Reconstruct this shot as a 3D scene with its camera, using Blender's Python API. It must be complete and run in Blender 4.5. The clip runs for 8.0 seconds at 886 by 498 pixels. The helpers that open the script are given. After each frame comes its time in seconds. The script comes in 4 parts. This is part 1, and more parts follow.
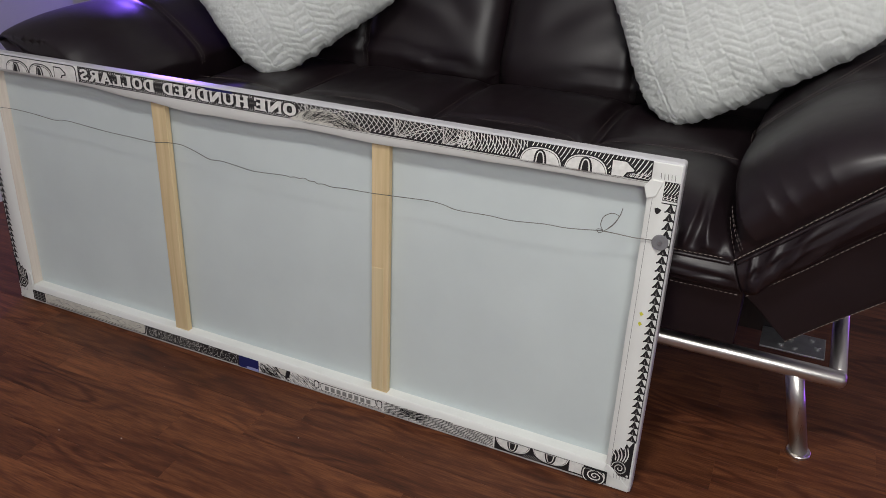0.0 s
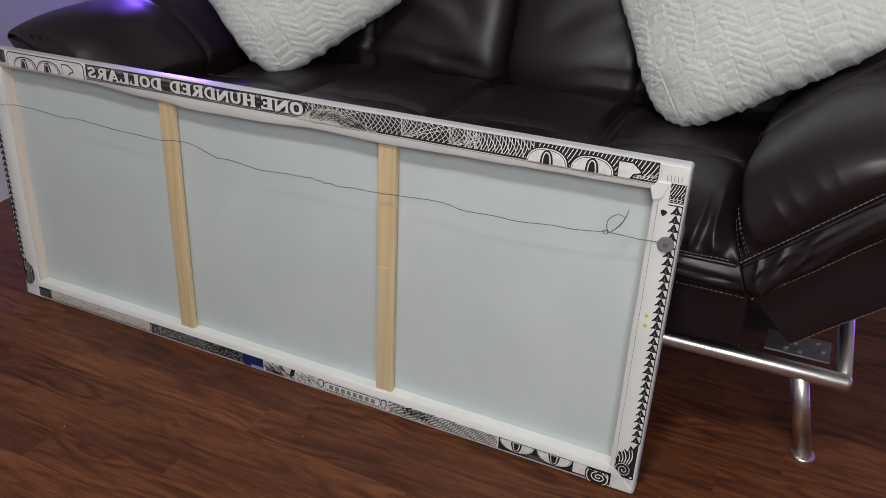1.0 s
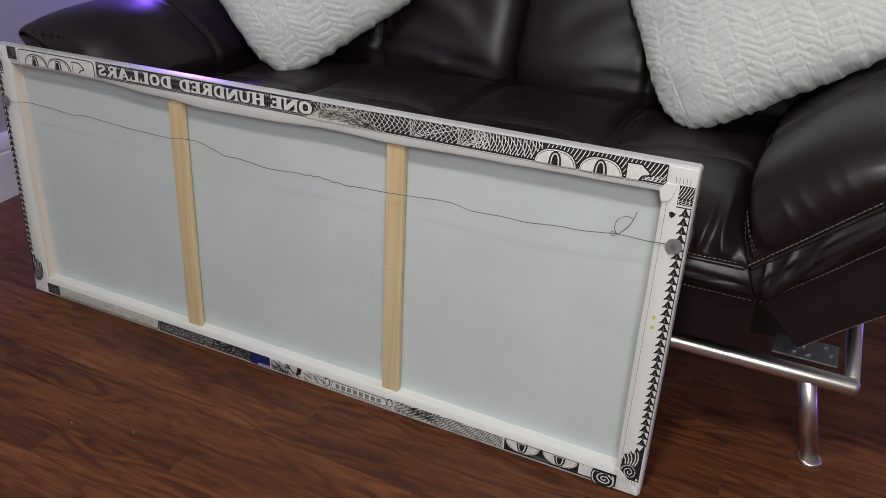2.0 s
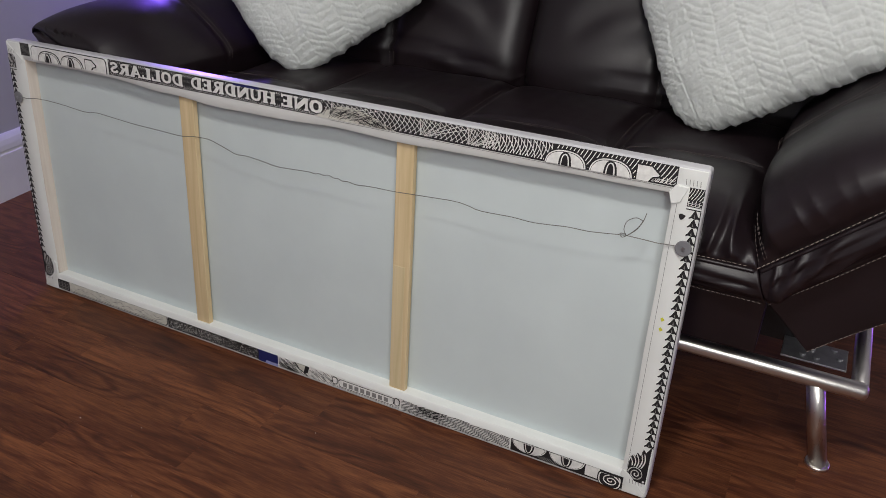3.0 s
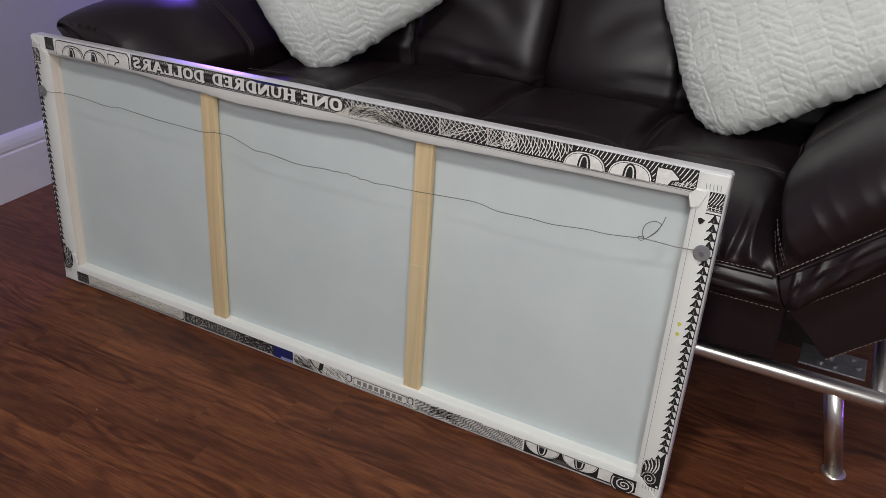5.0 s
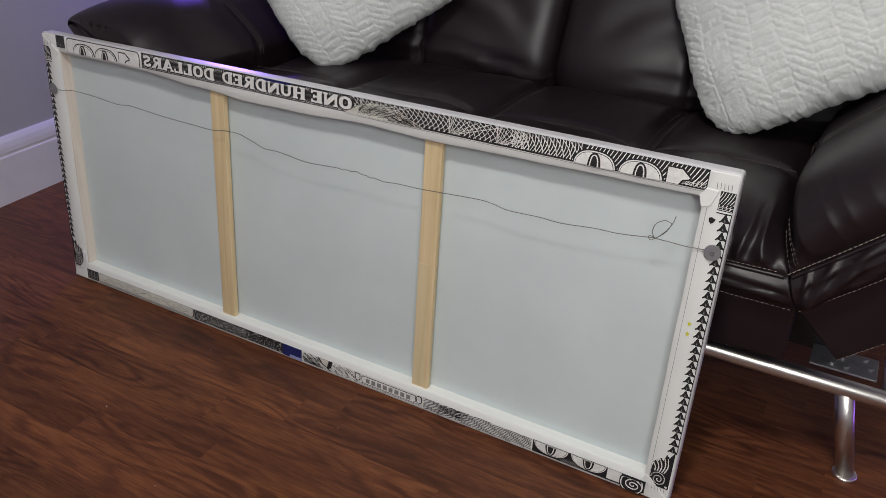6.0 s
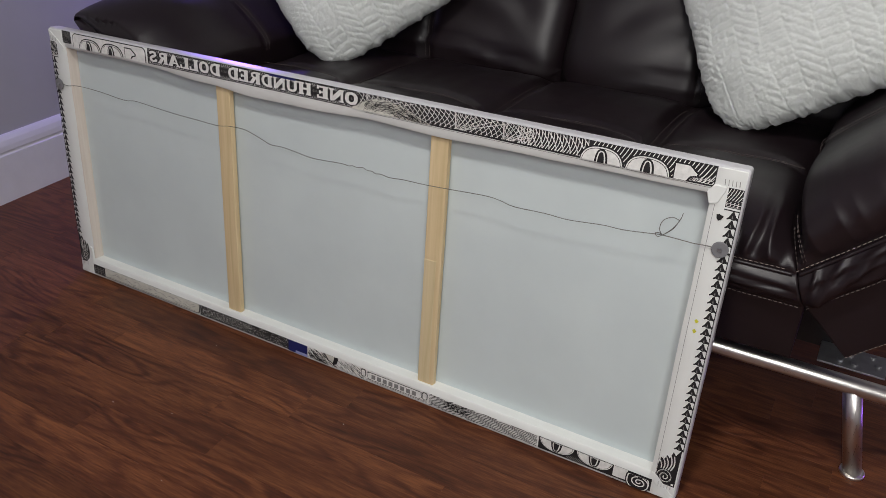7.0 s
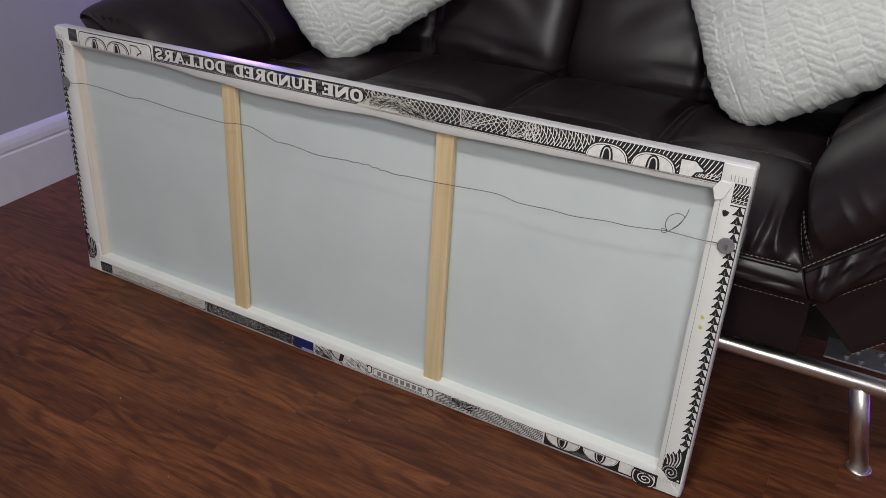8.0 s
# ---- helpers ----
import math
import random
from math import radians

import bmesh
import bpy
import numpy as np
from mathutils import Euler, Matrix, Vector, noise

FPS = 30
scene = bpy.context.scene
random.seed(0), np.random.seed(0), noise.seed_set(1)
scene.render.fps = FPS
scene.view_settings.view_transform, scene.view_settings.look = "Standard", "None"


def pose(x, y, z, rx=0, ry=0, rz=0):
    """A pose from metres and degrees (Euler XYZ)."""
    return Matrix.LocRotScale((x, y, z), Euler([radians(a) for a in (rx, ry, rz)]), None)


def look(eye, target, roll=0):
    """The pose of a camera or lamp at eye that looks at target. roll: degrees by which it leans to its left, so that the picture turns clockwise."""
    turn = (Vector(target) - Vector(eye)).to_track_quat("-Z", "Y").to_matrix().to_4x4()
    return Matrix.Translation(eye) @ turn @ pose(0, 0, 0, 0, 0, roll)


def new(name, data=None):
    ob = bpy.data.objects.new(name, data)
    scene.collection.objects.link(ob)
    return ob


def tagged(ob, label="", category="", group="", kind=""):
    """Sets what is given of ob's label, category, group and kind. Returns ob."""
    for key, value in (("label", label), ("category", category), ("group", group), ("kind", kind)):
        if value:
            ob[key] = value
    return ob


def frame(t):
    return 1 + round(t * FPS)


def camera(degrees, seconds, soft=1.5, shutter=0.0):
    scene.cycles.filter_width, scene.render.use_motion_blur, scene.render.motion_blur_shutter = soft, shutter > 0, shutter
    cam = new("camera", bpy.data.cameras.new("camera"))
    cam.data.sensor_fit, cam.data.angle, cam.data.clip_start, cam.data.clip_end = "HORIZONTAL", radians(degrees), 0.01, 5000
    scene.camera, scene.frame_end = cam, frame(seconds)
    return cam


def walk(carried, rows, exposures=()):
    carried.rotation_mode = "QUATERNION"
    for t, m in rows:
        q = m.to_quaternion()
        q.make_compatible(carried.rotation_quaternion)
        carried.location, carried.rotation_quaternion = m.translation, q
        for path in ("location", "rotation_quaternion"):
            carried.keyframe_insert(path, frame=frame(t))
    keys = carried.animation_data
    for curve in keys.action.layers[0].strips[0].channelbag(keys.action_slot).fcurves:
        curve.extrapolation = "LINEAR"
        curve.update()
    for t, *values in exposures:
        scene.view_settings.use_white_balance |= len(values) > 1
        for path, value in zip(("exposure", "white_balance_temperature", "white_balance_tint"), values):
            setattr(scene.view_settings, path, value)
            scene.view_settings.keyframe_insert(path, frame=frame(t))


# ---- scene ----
cam = camera(58.66, 8.0, soft=0.85)
walk(cam, [
    (0.0, pose(0.8969, -1.0299, 1.0759, 59.93, 0.57, 25.32)),
    (0.5, pose(0.8956, -1.0319, 1.0769, 59.93, 0.42, 25.52)),
    (1.0, pose(0.8947, -1.0321, 1.0773, 59.91, 0.32, 25.79)),
    (1.5, pose(0.8936, -1.0331, 1.0772, 59.93, 0.20, 26.09)),
    (3.0, pose(0.8920, -1.0369, 1.0767, 59.99, -0.13, 27.20)),
    (3.5, pose(0.8907, -1.0388, 1.0763, 60.01, -0.32, 27.58)),
    (4.0, pose(0.8917, -1.0388, 1.0768, 60.01, -0.40, 27.95)),
    (4.5, pose(0.8908, -1.0391, 1.0761, 60.03, -0.51, 28.33)),
    (6.0, pose(0.8876, -1.0374, 1.0748, 59.90, -0.39, 29.33)),
    (6.5, pose(0.8869, -1.0360, 1.0745, 59.77, -0.31, 29.57)),
    (7.0, pose(0.8856, -1.0342, 1.0740, 59.58, -0.26, 29.75)),
    (7.5, pose(0.8856, -1.0337, 1.0737, 59.44, -0.15, 29.90)),
    (8.0, pose(0.8867, -1.0332, 1.0753, 59.28, 0.07, 30.08)),
], exposures=[(0.0, 0.0), (8.0, 0.0)])

# ---- light ----
world = bpy.data.worlds.new("world")
world.use_nodes = True
scene.world = world
world.node_tree.nodes["Background"].inputs[0].default_value = (0.55, 0.58, 0.65, 1)
world.node_tree.nodes["Background"].inputs[1].default_value = 0.005


def area_lamp(name, m, size_x, size_y, watts, colour):
    data = bpy.data.lights.new(name, "AREA")
    data.shape, data.size, data.size_y = "RECTANGLE", size_x, size_y
    data.energy, data.color = watts, colour
    ob = new(name, data)
    ob.matrix_basis = m
    return ob


area_lamp("ceiling_lamp", look((0.60, -0.95, 2.44), (0.62, -0.90, 0.0)), 0.24, 0.24, 25, (1.0, 0.97, 0.93))
# second lamp: unseen soft fill added behind the camera, no window stands there
area_lamp("window_light", look((1.30, -1.86, 1.60), (0.5, 0.0, 0.55)), 1.3, 1.1, 36, (1.0, 0.99, 0.97))
area_lamp("led_lamp", look((-1.18, 1.14, 0.86), (-0.60, 0.15, 0.62)), 0.03, 0.20, 8.0, (0.22, 0.10, 1.0))
area_lamp("led_lamp", look((1.95, 0.80, 0.16), (1.45, -0.10, 0.0)), 0.8, 0.03, 1.7, (0.34, 0.08, 1.0))


# ---- materials ----
def nodes_of(name):
    mat = bpy.data.materials.new(name)
    mat.use_nodes = True
    nt = mat.node_tree
    return mat, nt, nt.nodes["Principled BSDF"]


def add(nt, kind, inputs=None, **props):
    n = nt.nodes.new(kind)
    if "operation" in props:
        n.operation = props["operation"]
    if "feature" in props:
        n.feature = props["feature"]
    if "wave_type" in props:
        n.wave_type, n.bands_direction = props["wave_type"], props["bands_direction"]
    for key, value in (inputs or {}).items():
        if isinstance(value, bpy.types.NodeSocket):
            nt.links.new(value, n.inputs[key])
        else:
            n.inputs[key].default_value = value
    return n


def coords(nt, scale=(1, 1, 1), rot=(0, 0, 0)):
    tc = add(nt, "ShaderNodeTexCoord")
    mp = add(nt, "ShaderNodeMapping", {"Vector": tc.outputs["Object"], "Scale": scale, "Rotation": rot})
    return mp.outputs[0]


def ramp(nt, fac, stops):
    n = add(nt, "ShaderNodeValToRGB", {"Fac": fac})
    while len(n.color_ramp.elements) < len(stops):
        n.color_ramp.elements.new(0.5)
    for e, (p, c) in zip(n.color_ramp.elements, stops):
        e.position, e.color = p, (*c, 1) if len(c) == 3 else c
    return n.outputs[0]


def noise_tex(nt, vec, scale, detail=4, rough=0.55, distortion=0.0):
    return add(nt, "ShaderNodeTexNoise", {"Vector": vec, "Scale": scale, "Detail": detail, "Roughness": rough, "Distortion": distortion}).outputs[0]


def bump(nt, bsdf, height, strength, distance=0.001, normal=None):
    ins = {"Height": height, "Strength": strength, "Distance": distance}
    if normal is not None:
        ins["Normal"] = normal
    n = add(nt, "ShaderNodeBump", ins)
    nt.links.new(n.outputs[0], bsdf.inputs["Normal"])
    return n.outputs[0]


def cloth_material(name, low, high, weave=1400, rough=0.85):
    mat, nt, b = nodes_of(name)
    v = coords(nt)
    c = ramp(nt, noise_tex(nt, v, 6, 5), [(0.3, low), (0.7, high)])
    nt.links.new(c, b.inputs["Base Color"])
    b.inputs["Roughness"].default_value = rough
    b.inputs["Specular IOR Level"].default_value = 0.25
    fine = noise_tex(nt, v, weave, 2)
    n1 = bump(nt, b, fine, 0.25, 0.0005)
    bump(nt, b, noise_tex(nt, v, 9, 3), 0.35, 0.004, n1)
    return mat


M_CANVAS = cloth_material("canvas_cloth", (0.76, 0.775, 0.745), (0.82, 0.835, 0.80))
M_EDGE = cloth_material("canvas_edge", (0.60, 0.60, 0.61), (0.67, 0.67, 0.68), rough=0.36)
M_EDGE.node_tree.nodes["Principled BSDF"].inputs["Specular IOR Level"].default_value = 0.6
M_PANEL = cloth_material("canvas_back", (0.578, 0.640, 0.640), (0.628, 0.695, 0.690))


def leather_material():
    mat, nt, b = nodes_of("brown_leather")
    v = coords(nt)
    c = ramp(nt, noise_tex(nt, v, 5, 5), [(0.3, (0.0082, 0.0046, 0.0060)), (0.7, (0.0130, 0.0074, 0.0092))])
    nt.links.new(c, b.inputs["Base Color"])
    r = ramp(nt, noise_tex(nt, v, 14, 4), [(0.3, (0.38, 0.38, 0.38)), (0.7, (0.46, 0.46, 0.46))])
    nt.links.new(r, b.inputs["Roughness"])
    b.inputs["Specular IOR Level"].default_value = 0.52
    vor = add(nt, "ShaderNodeTexVoronoi", {"Vector": v, "Scale": 620.0}, feature="DISTANCE_TO_EDGE").outputs[0]
    n1 = bump(nt, b, vor, 0.12, 0.0005)
    bump(nt, b, noise_tex(nt, v, 22, 4), 0.22, 0.003, n1)
    return mat


M_LEATHER = leather_material()


def plain(name, colour, rough=0.5, metal=0.0, grain=0.0, scale=60, vary=0.11):
    mat, nt, b = nodes_of(name)
    v = coords(nt)
    low = tuple(x * (1 - vary) for x in colour)
    high = tuple(min(1, x * (1 + vary)) for x in colour)
    nt.links.new(ramp(nt, noise_tex(nt, v, scale, 5), [(0.3, low), (0.7, high)]), b.inputs["Base Color"])
    b.inputs["Roughness"].default_value = rough
    b.inputs["Metallic"].default_value = metal
    if grain:
        bump(nt, b, noise_tex(nt, v, scale * 8, 4), grain, 0.001)
    return mat


M_THREAD = plain("thread", (0.085, 0.066, 0.06), 0.8)
M_THREAD_LIGHT = plain("thread_light", (0.30, 0.255, 0.225), 0.8)
M_BLACK = plain("black_steel", (0.012, 0.012, 0.013), 0.4, 0.0, 0.1)
M_STEEL = plain("zinc_steel", (0.36, 0.36, 0.37), 0.42, 0.8, 0.05)
M_WIRE = plain("braided_wire", (0.20, 0.195, 0.18), 0.45, 0.8)
M_DISC = plain("grey_plastic", (0.20, 0.20, 0.21), 0.45)
M_WALL = plain("wall_paint", (0.42, 0.42, 0.44), 0.75, 0.0, 0.06, 12, 0.02)
M_BASE = plain("trim_paint", (0.72, 0.73, 0.75), 0.4, 0.0, 0.05, 20, 0.03)
M_CEIL = plain("ceiling_paint", (0.75, 0.75, 0.73), 0.9, 0.0, 0.2, 40)
M_YELLOW = plain("yellow_mark", (0.62, 0.60, 0.05), 0.6)


def brushed(name, stretch):
    mat, nt, b = nodes_of(name)
    v = coords(nt, stretch)
    b.inputs["Base Color"].default_value = (0.78, 0.75, 0.71, 1)
    b.inputs["Metallic"].default_value = 1.0
    r = ramp(nt, noise_tex(nt, v, 1.0, 3), [(0.3, (0.27, 0.27, 0.27)), (0.7, (0.36, 0.36, 0.36))])
    nt.links.new(r, b.inputs["Roughness"])
    return mat


M_BRUSHED = brushed("brushed_steel", (3, 900, 900))
M_BRUSHED_LEG = brushed("brushed_steel_leg", (900, 900, 3))


def pine(name, low, high, rot=(0, 0, 0)):
    mat, nt, b = nodes_of(name)
    v = coords(nt, (60, 60, 2.2), rot)
    g = noise_tex(nt, v, 1.6, 6, 0.6, 0.6)
    nt.links.new(ramp(nt, g, [(0.3, low), (0.7, high)]), b.inputs["Base Color"])
    b.inputs["Roughness"].default_value = 0.6
    bump(nt, b, g, 0.2, 0.0006)
    return mat


M_PINE = pine("pine_wood", (0.63, 0.48, 0.26), (0.76, 0.60, 0.36))
# paler, pinker copy: cloth cover and light on inner bar faces, both as colour
M_PINE_LIT_EDGE = pine("pine_lit_edge", (0.68, 0.60, 0.52), (0.79, 0.72, 0.64))


def floor_wood():
    mat, nt, b = nodes_of("dark_wood")
    tc = add(nt, "ShaderNodeTexCoord")
    info = add(nt, "ShaderNodeObjectInfo")
    rnd = add(nt, "ShaderNodeMath", {0: info.outputs["Random"], 1: 37.0}, operation="MULTIPLY")
    comb = add(nt, "ShaderNodeCombineXYZ", {"X": rnd.outputs[0], "Y": rnd.outputs[0], "Z": 0.0})
    off = add(nt, "ShaderNodeVectorMath", {0: tc.outputs["Object"], 1: comb.outputs[0]}, operation="ADD")
    # growth rings: contours of a stretched noise give cathedral figures
    mp = add(nt, "ShaderNodeMapping", {"Vector": off.outputs[0], "Scale": (2.0, 9.5, 1.0)})
    warp = add(nt, "ShaderNodeTexNoise", {"Vector": mp.outputs[0], "Scale": 1.0, "Detail": 2.6, "Roughness": 0.42})
    rings = add(nt, "ShaderNodeMath", {0: warp.outputs[0], 1: 78.0}, operation="MULTIPLY")
    sine = add(nt, "ShaderNodeMath", {0: rings.outputs[0]}, operation="SINE")
    half = add(nt, "ShaderNodeMath", {0: sine.outputs[0], 1: 0.5, 2: 0.5}, operation="MULTIPLY_ADD")
    line = add(nt, "ShaderNodeMath", {0: half.outputs[0], 1: 2.2}, operation="POWER")
    # figured patches come and go along the boards
    patch = ramp(nt, noise_tex(nt, add(nt, "ShaderNodeMapping", {"Vector": off.outputs[0], "Scale": (2.6, 7.0, 1.0), "Location": (3.1, 1.7, 0.0)}).outputs[0], 1.0, 2), [(0.40, (0.12, 0.12, 0.12)), (0.60, (1, 1, 1))])
    drawn = add(nt, "ShaderNodeMath", {0: line.outputs[0], 1: patch}, operation="MULTIPLY")
    mp2 = add(nt, "ShaderNodeMapping", {"Vector": off.outputs[0], "Scale": (22.0, 380.0, 1.0)})
    fine = noise_tex(nt, mp2.outputs[0], 1.0, 6, 0.75)
    mp3 = add(nt, "ShaderNodeMapping", {"Vector": off.outputs[0], "Scale": (7.0, 70.0, 1.0)})
    streak = noise_tex(nt, mp3.outputs[0], 1.0, 4, 0.6)
    broad = noise_tex(nt, mp.outputs[0], 0.8, 3)
    m1 = add(nt, "ShaderNodeMath", {0: drawn.outputs[0], 1: -0.14, 2: -0.045}, operation="MULTIPLY_ADD")
    m2 = add(nt, "ShaderNodeMath", {0: fine, 1: 0.52, 2: m1.outputs[0]}, operation="MULTIPLY_ADD")
    m4 = add(nt, "ShaderNodeMath", {0: streak, 1: 0.36, 2: m2.outputs[0]}, operation="MULTIPLY_ADD")
    m3 = add(nt, "ShaderNodeMath", {0: broad, 1: 0.34, 2: m4.outputs[0]}, operation="MULTIPLY_ADD")
    c = ramp(nt, m3.outputs[0], [(0.26, (0.017, 0.0055, 0.0032)), (0.50, (0.080, 0.0240, 0.0098)), (0.76, (0.225, 0.080, 0.028))])
    tone = add(nt, "ShaderNodeMath", {0: info.outputs["Random"], 1: 0.30, 2: 0.86}, operation="MULTIPLY_ADD")
    hue = add(nt, "ShaderNodeHueSaturation", {"Color": c, "Value": tone.outputs[0], "Saturation": 0.98})
    nt.links.new(hue.outputs[0], b.inputs["Base Color"])
    rr = ramp(nt, fine, [(0.3, (0.34, 0.34, 0.34)), (0.7, (0.50, 0.50, 0.50))])
    nt.links.new(rr, b.inputs["Roughness"])
    b.inputs["Specular IOR Level"].default_value = 0.27
    bump(nt, b, m3.outputs[0], 0.22, 0.0008)
    return mat


M_FLOOR = floor_wood()


# ---- mesh helpers ----
def mesh_of(name, bm, mat, smooth=False):
    me = bpy.data.meshes.new(name)
    bm.normal_update()
    bm.to_mesh(me)
    bm.free()
    for m in (mat if isinstance(mat, (list, tuple)) else [mat]):
        me.materials.append(m)
    if smooth:
        for p in me.polygons:
            p.use_smooth = True
    return me


def part(name, bm, mat, parent=None, label="", smooth=False):
    ob = new(name, mesh_of(name, bm, mat, smooth))
    ob.parent = parent
    if label:
        ob["label"] = label
    return ob


def box(bm, x0, x1, y0, y1, z0, z1, bevel=0.0, segments=2):
    r = bmesh.ops.create_cube(bm, size=1.0)
    for v in r["verts"]:
        v.co = Vector((x0 if v.co.x < 0 else x1, y0 if v.co.y < 0 else y1, z0 if v.co.z < 0 else z1))
    if bevel:
        es = list({e for v in r["verts"] for e in v.link_edges})
        bmesh.ops.bevel(bm, geom=es, offset=bevel, segments=segments, affect="EDGES", profile=0.5)
    return bm


def tube(bm, pts, radius, sides=12, close=False, cap=True):
    pts = [Vector(p) for p in pts]
    rings = []
    n = len(pts)
    for i, p in enumerate(pts):
        a = pts[i - 1] if (i > 0 or close) else p
        c = pts[(i + 1) % n] if (i < n - 1 or close) else p
        t = (c - a).normalized()
        ref = Vector((0, 0, 1)) if abs(t.z) < 0.9 else Vector((0, 1, 0))
        u = t.cross(ref).normalized()
        w = u.cross(t)
        r = radius[i] if isinstance(radius, (list, tuple)) else radius
        rings.append([bm.verts.new(p + (u * math.cos(k * math.tau / sides) + w * math.sin(k * math.tau / sides)) * r) for k in range(sides)])
    for i in range(n if close else n - 1):
        a, c = rings[i], rings[(i + 1) % n]
        for k in range(sides):
            bm.faces.new((a[k], a[(k + 1) % sides], c[(k + 1) % sides], c[k]))
    if cap and not close:
        bm.faces.new(rings[0][::-1])
        bm.faces.new(rings[-1])
    return bm


def disc(bm, centre, axis, radius, thick, sides=28):
    c, a = Vector(centre), Vector(axis).normalized()
    tube(bm, [c - a * thick / 2, c - a * thick / 2 * 0.6, c + a * thick / 2 * 0.6, c + a * thick / 2], [radius * 0.94, radius, radius, radius * 0.94], sides)
    return bm


def thing(name, m, label, category, group="", kind=""):
    ob = new(name)
    ob.empty_display_size = 0.1
    ob.matrix_basis = m
    return tagged(ob, label, category, group, kind)


def smoothstep(a, b, x):
    t = min(1.0, max(0.0, (x - a) / (b - a)))
    return t * t * (3 - 2 * t)


# ---- room ----
ROOM = (-1.288, 2.60, -1.9, 1.42, 2.46)
wl, wr, wf, wb, wh = ROOM


def wall(name, x0, x1, y0, y1):
    bm = box(bmesh.new(), x0, x1, y0, y1, -0.1, wh + 0.1)
    ob = part(name, bm, M_WALL)
    return tagged(ob, "grey painted plaster wall washed by violet light", "wall", kind="structure")


wall("wall_west", wl - 0.12, wl, wf - 0.12, wb + 0.12)
wall("wall_east", wr, wr + 0.12, wf - 0.12, wb + 0.12)
wall("wall_north", wl, wr, wb, wb + 0.12)
wall("wall_south", wl, wr, wf - 0.12, wf)
tagged(part("ceiling", box(bmesh.new(), wl, wr, wf, wb, wh, wh + 0.1), M_CEIL), "plain white painted ceiling", "ceiling", kind="structure")
floor = tagged(part("floor", box(bmesh.new(), wl, wr, wf, wb, -0.08, -0.006), M_BLACK), "dark reddish-brown wood plank floor with satin sheen", "floor", kind="structure")


def baseboard(name, m, length):
    prof = [(0, 0), (0.017, 0), (0.017, 0.138), (0.0135, 0.1415), (0.0135, 0.146), (0.016, 0.150), (0.0155, 0.165), (0.0125, 0.180), (0.008, 0.190), (0.0045, 0.1955), (0, 0.196)]
    bm = bmesh.new()
    a = [bm.verts.new((x, 0, z)) for x, z in prof]
    b = [bm.verts.new((x, length, z)) for x, z in prof]
    k = len(prof)
    for i in range(k):
        j = (i + 1) % k
        bm.faces.new((a[i], b[i], b[j], a[j]))
    bm.faces.new(a)
    bm.faces.new(b[::-1])
    bmesh.ops.recalc_face_normals(bm, faces=bm.faces)
    ob = part(name, bm, M_BASE)
    ob.matrix_basis = m
    return tagged(ob, "tall white moulded baseboard along the grey wall", "baseboard", kind="structure")


baseboard("baseboard", pose(wl + 0.001, wf, 0), wb - wf)
baseboard("baseboard", pose(wl + 0.02, wb - 0.001, 0, 0, 0, -90), wr - wl - 0.02)


# ---- sofa ----
# cross-section (y, z) of the padded seat, front skirt first
PROFILE = [(0.175, 0.276), (0.140, 0.274), (0.127, 0.276), (0.124, 0.284), (0.121, 0.310), (0.118, 0.345), (0.113, 0.376), (0.110, 0.386), (0.100, 0.396), (0.094, 0.412), (0.096, 0.430),
           (0.104, 0.440), (0.102, 0.448), (0.104, 0.462), (0.118, 0.484), (0.145, 0.502), (0.190, 0.514), (0.250, 0.517), (0.310, 0.513), (0.365, 0.505), (0.440, 0.503),
           (0.540, 0.499), (0.630, 0.488), (0.690, 0.468), (0.715, 0.430), (0.720, 0.360), (0.700, 0.300), (0.640, 0.278), (0.400, 0.276)]
HINGE_Z = 0.386
SOFA_MID, SOFA_HALF = 0.212, 0.663
ARM_TILT = {1: radians(43), -1: radians(38)}
SEAMS = (-0.138, SOFA_MID, 0.548)


def dense_profile(points, step):
    # closed smooth curve through the points, evenly spaced
    pts = [Vector((0, *p)) for p in points]
    n, out = len(pts), []
    for i in range(n):
        p0, p1, p2, p3 = pts[i - 1], pts[i], pts[(i + 1) % n], pts[(i + 2) % n]
        k = max(1, round((p2 - p1).length / step))
        for j in range(k):
            t = j / k
            q = 0.5 * ((2 * p1) + (p2 - p0) * t + (2 * p0 - 5 * p1 + 4 * p2 - p3) * t * t + (3 * p1 - p0 - 3 * p2 + p3) * t ** 3)
            out.append((q.y, q.z))
    return out


RING = dense_profile(PROFILE, 0.005)


def ring_normals(ring):
    n, out = len(ring), []
    for i in range(n):
        dy, dz = ring[(i + 1) % n][0] - ring[i - 1][0], ring[(i + 1) % n][1] - ring[i - 1][1]
        k = math.hypot(dy, dz) or 1
        out.append((-dz / k, dy / k))
    return out


RING_N = ring_normals(RING)


def on_top(y, z):
    # weight of the soft upper side of the padding
    return smoothstep(0.445, 0.485, z) * (1 - smoothstep(0.66, 0.72, y))


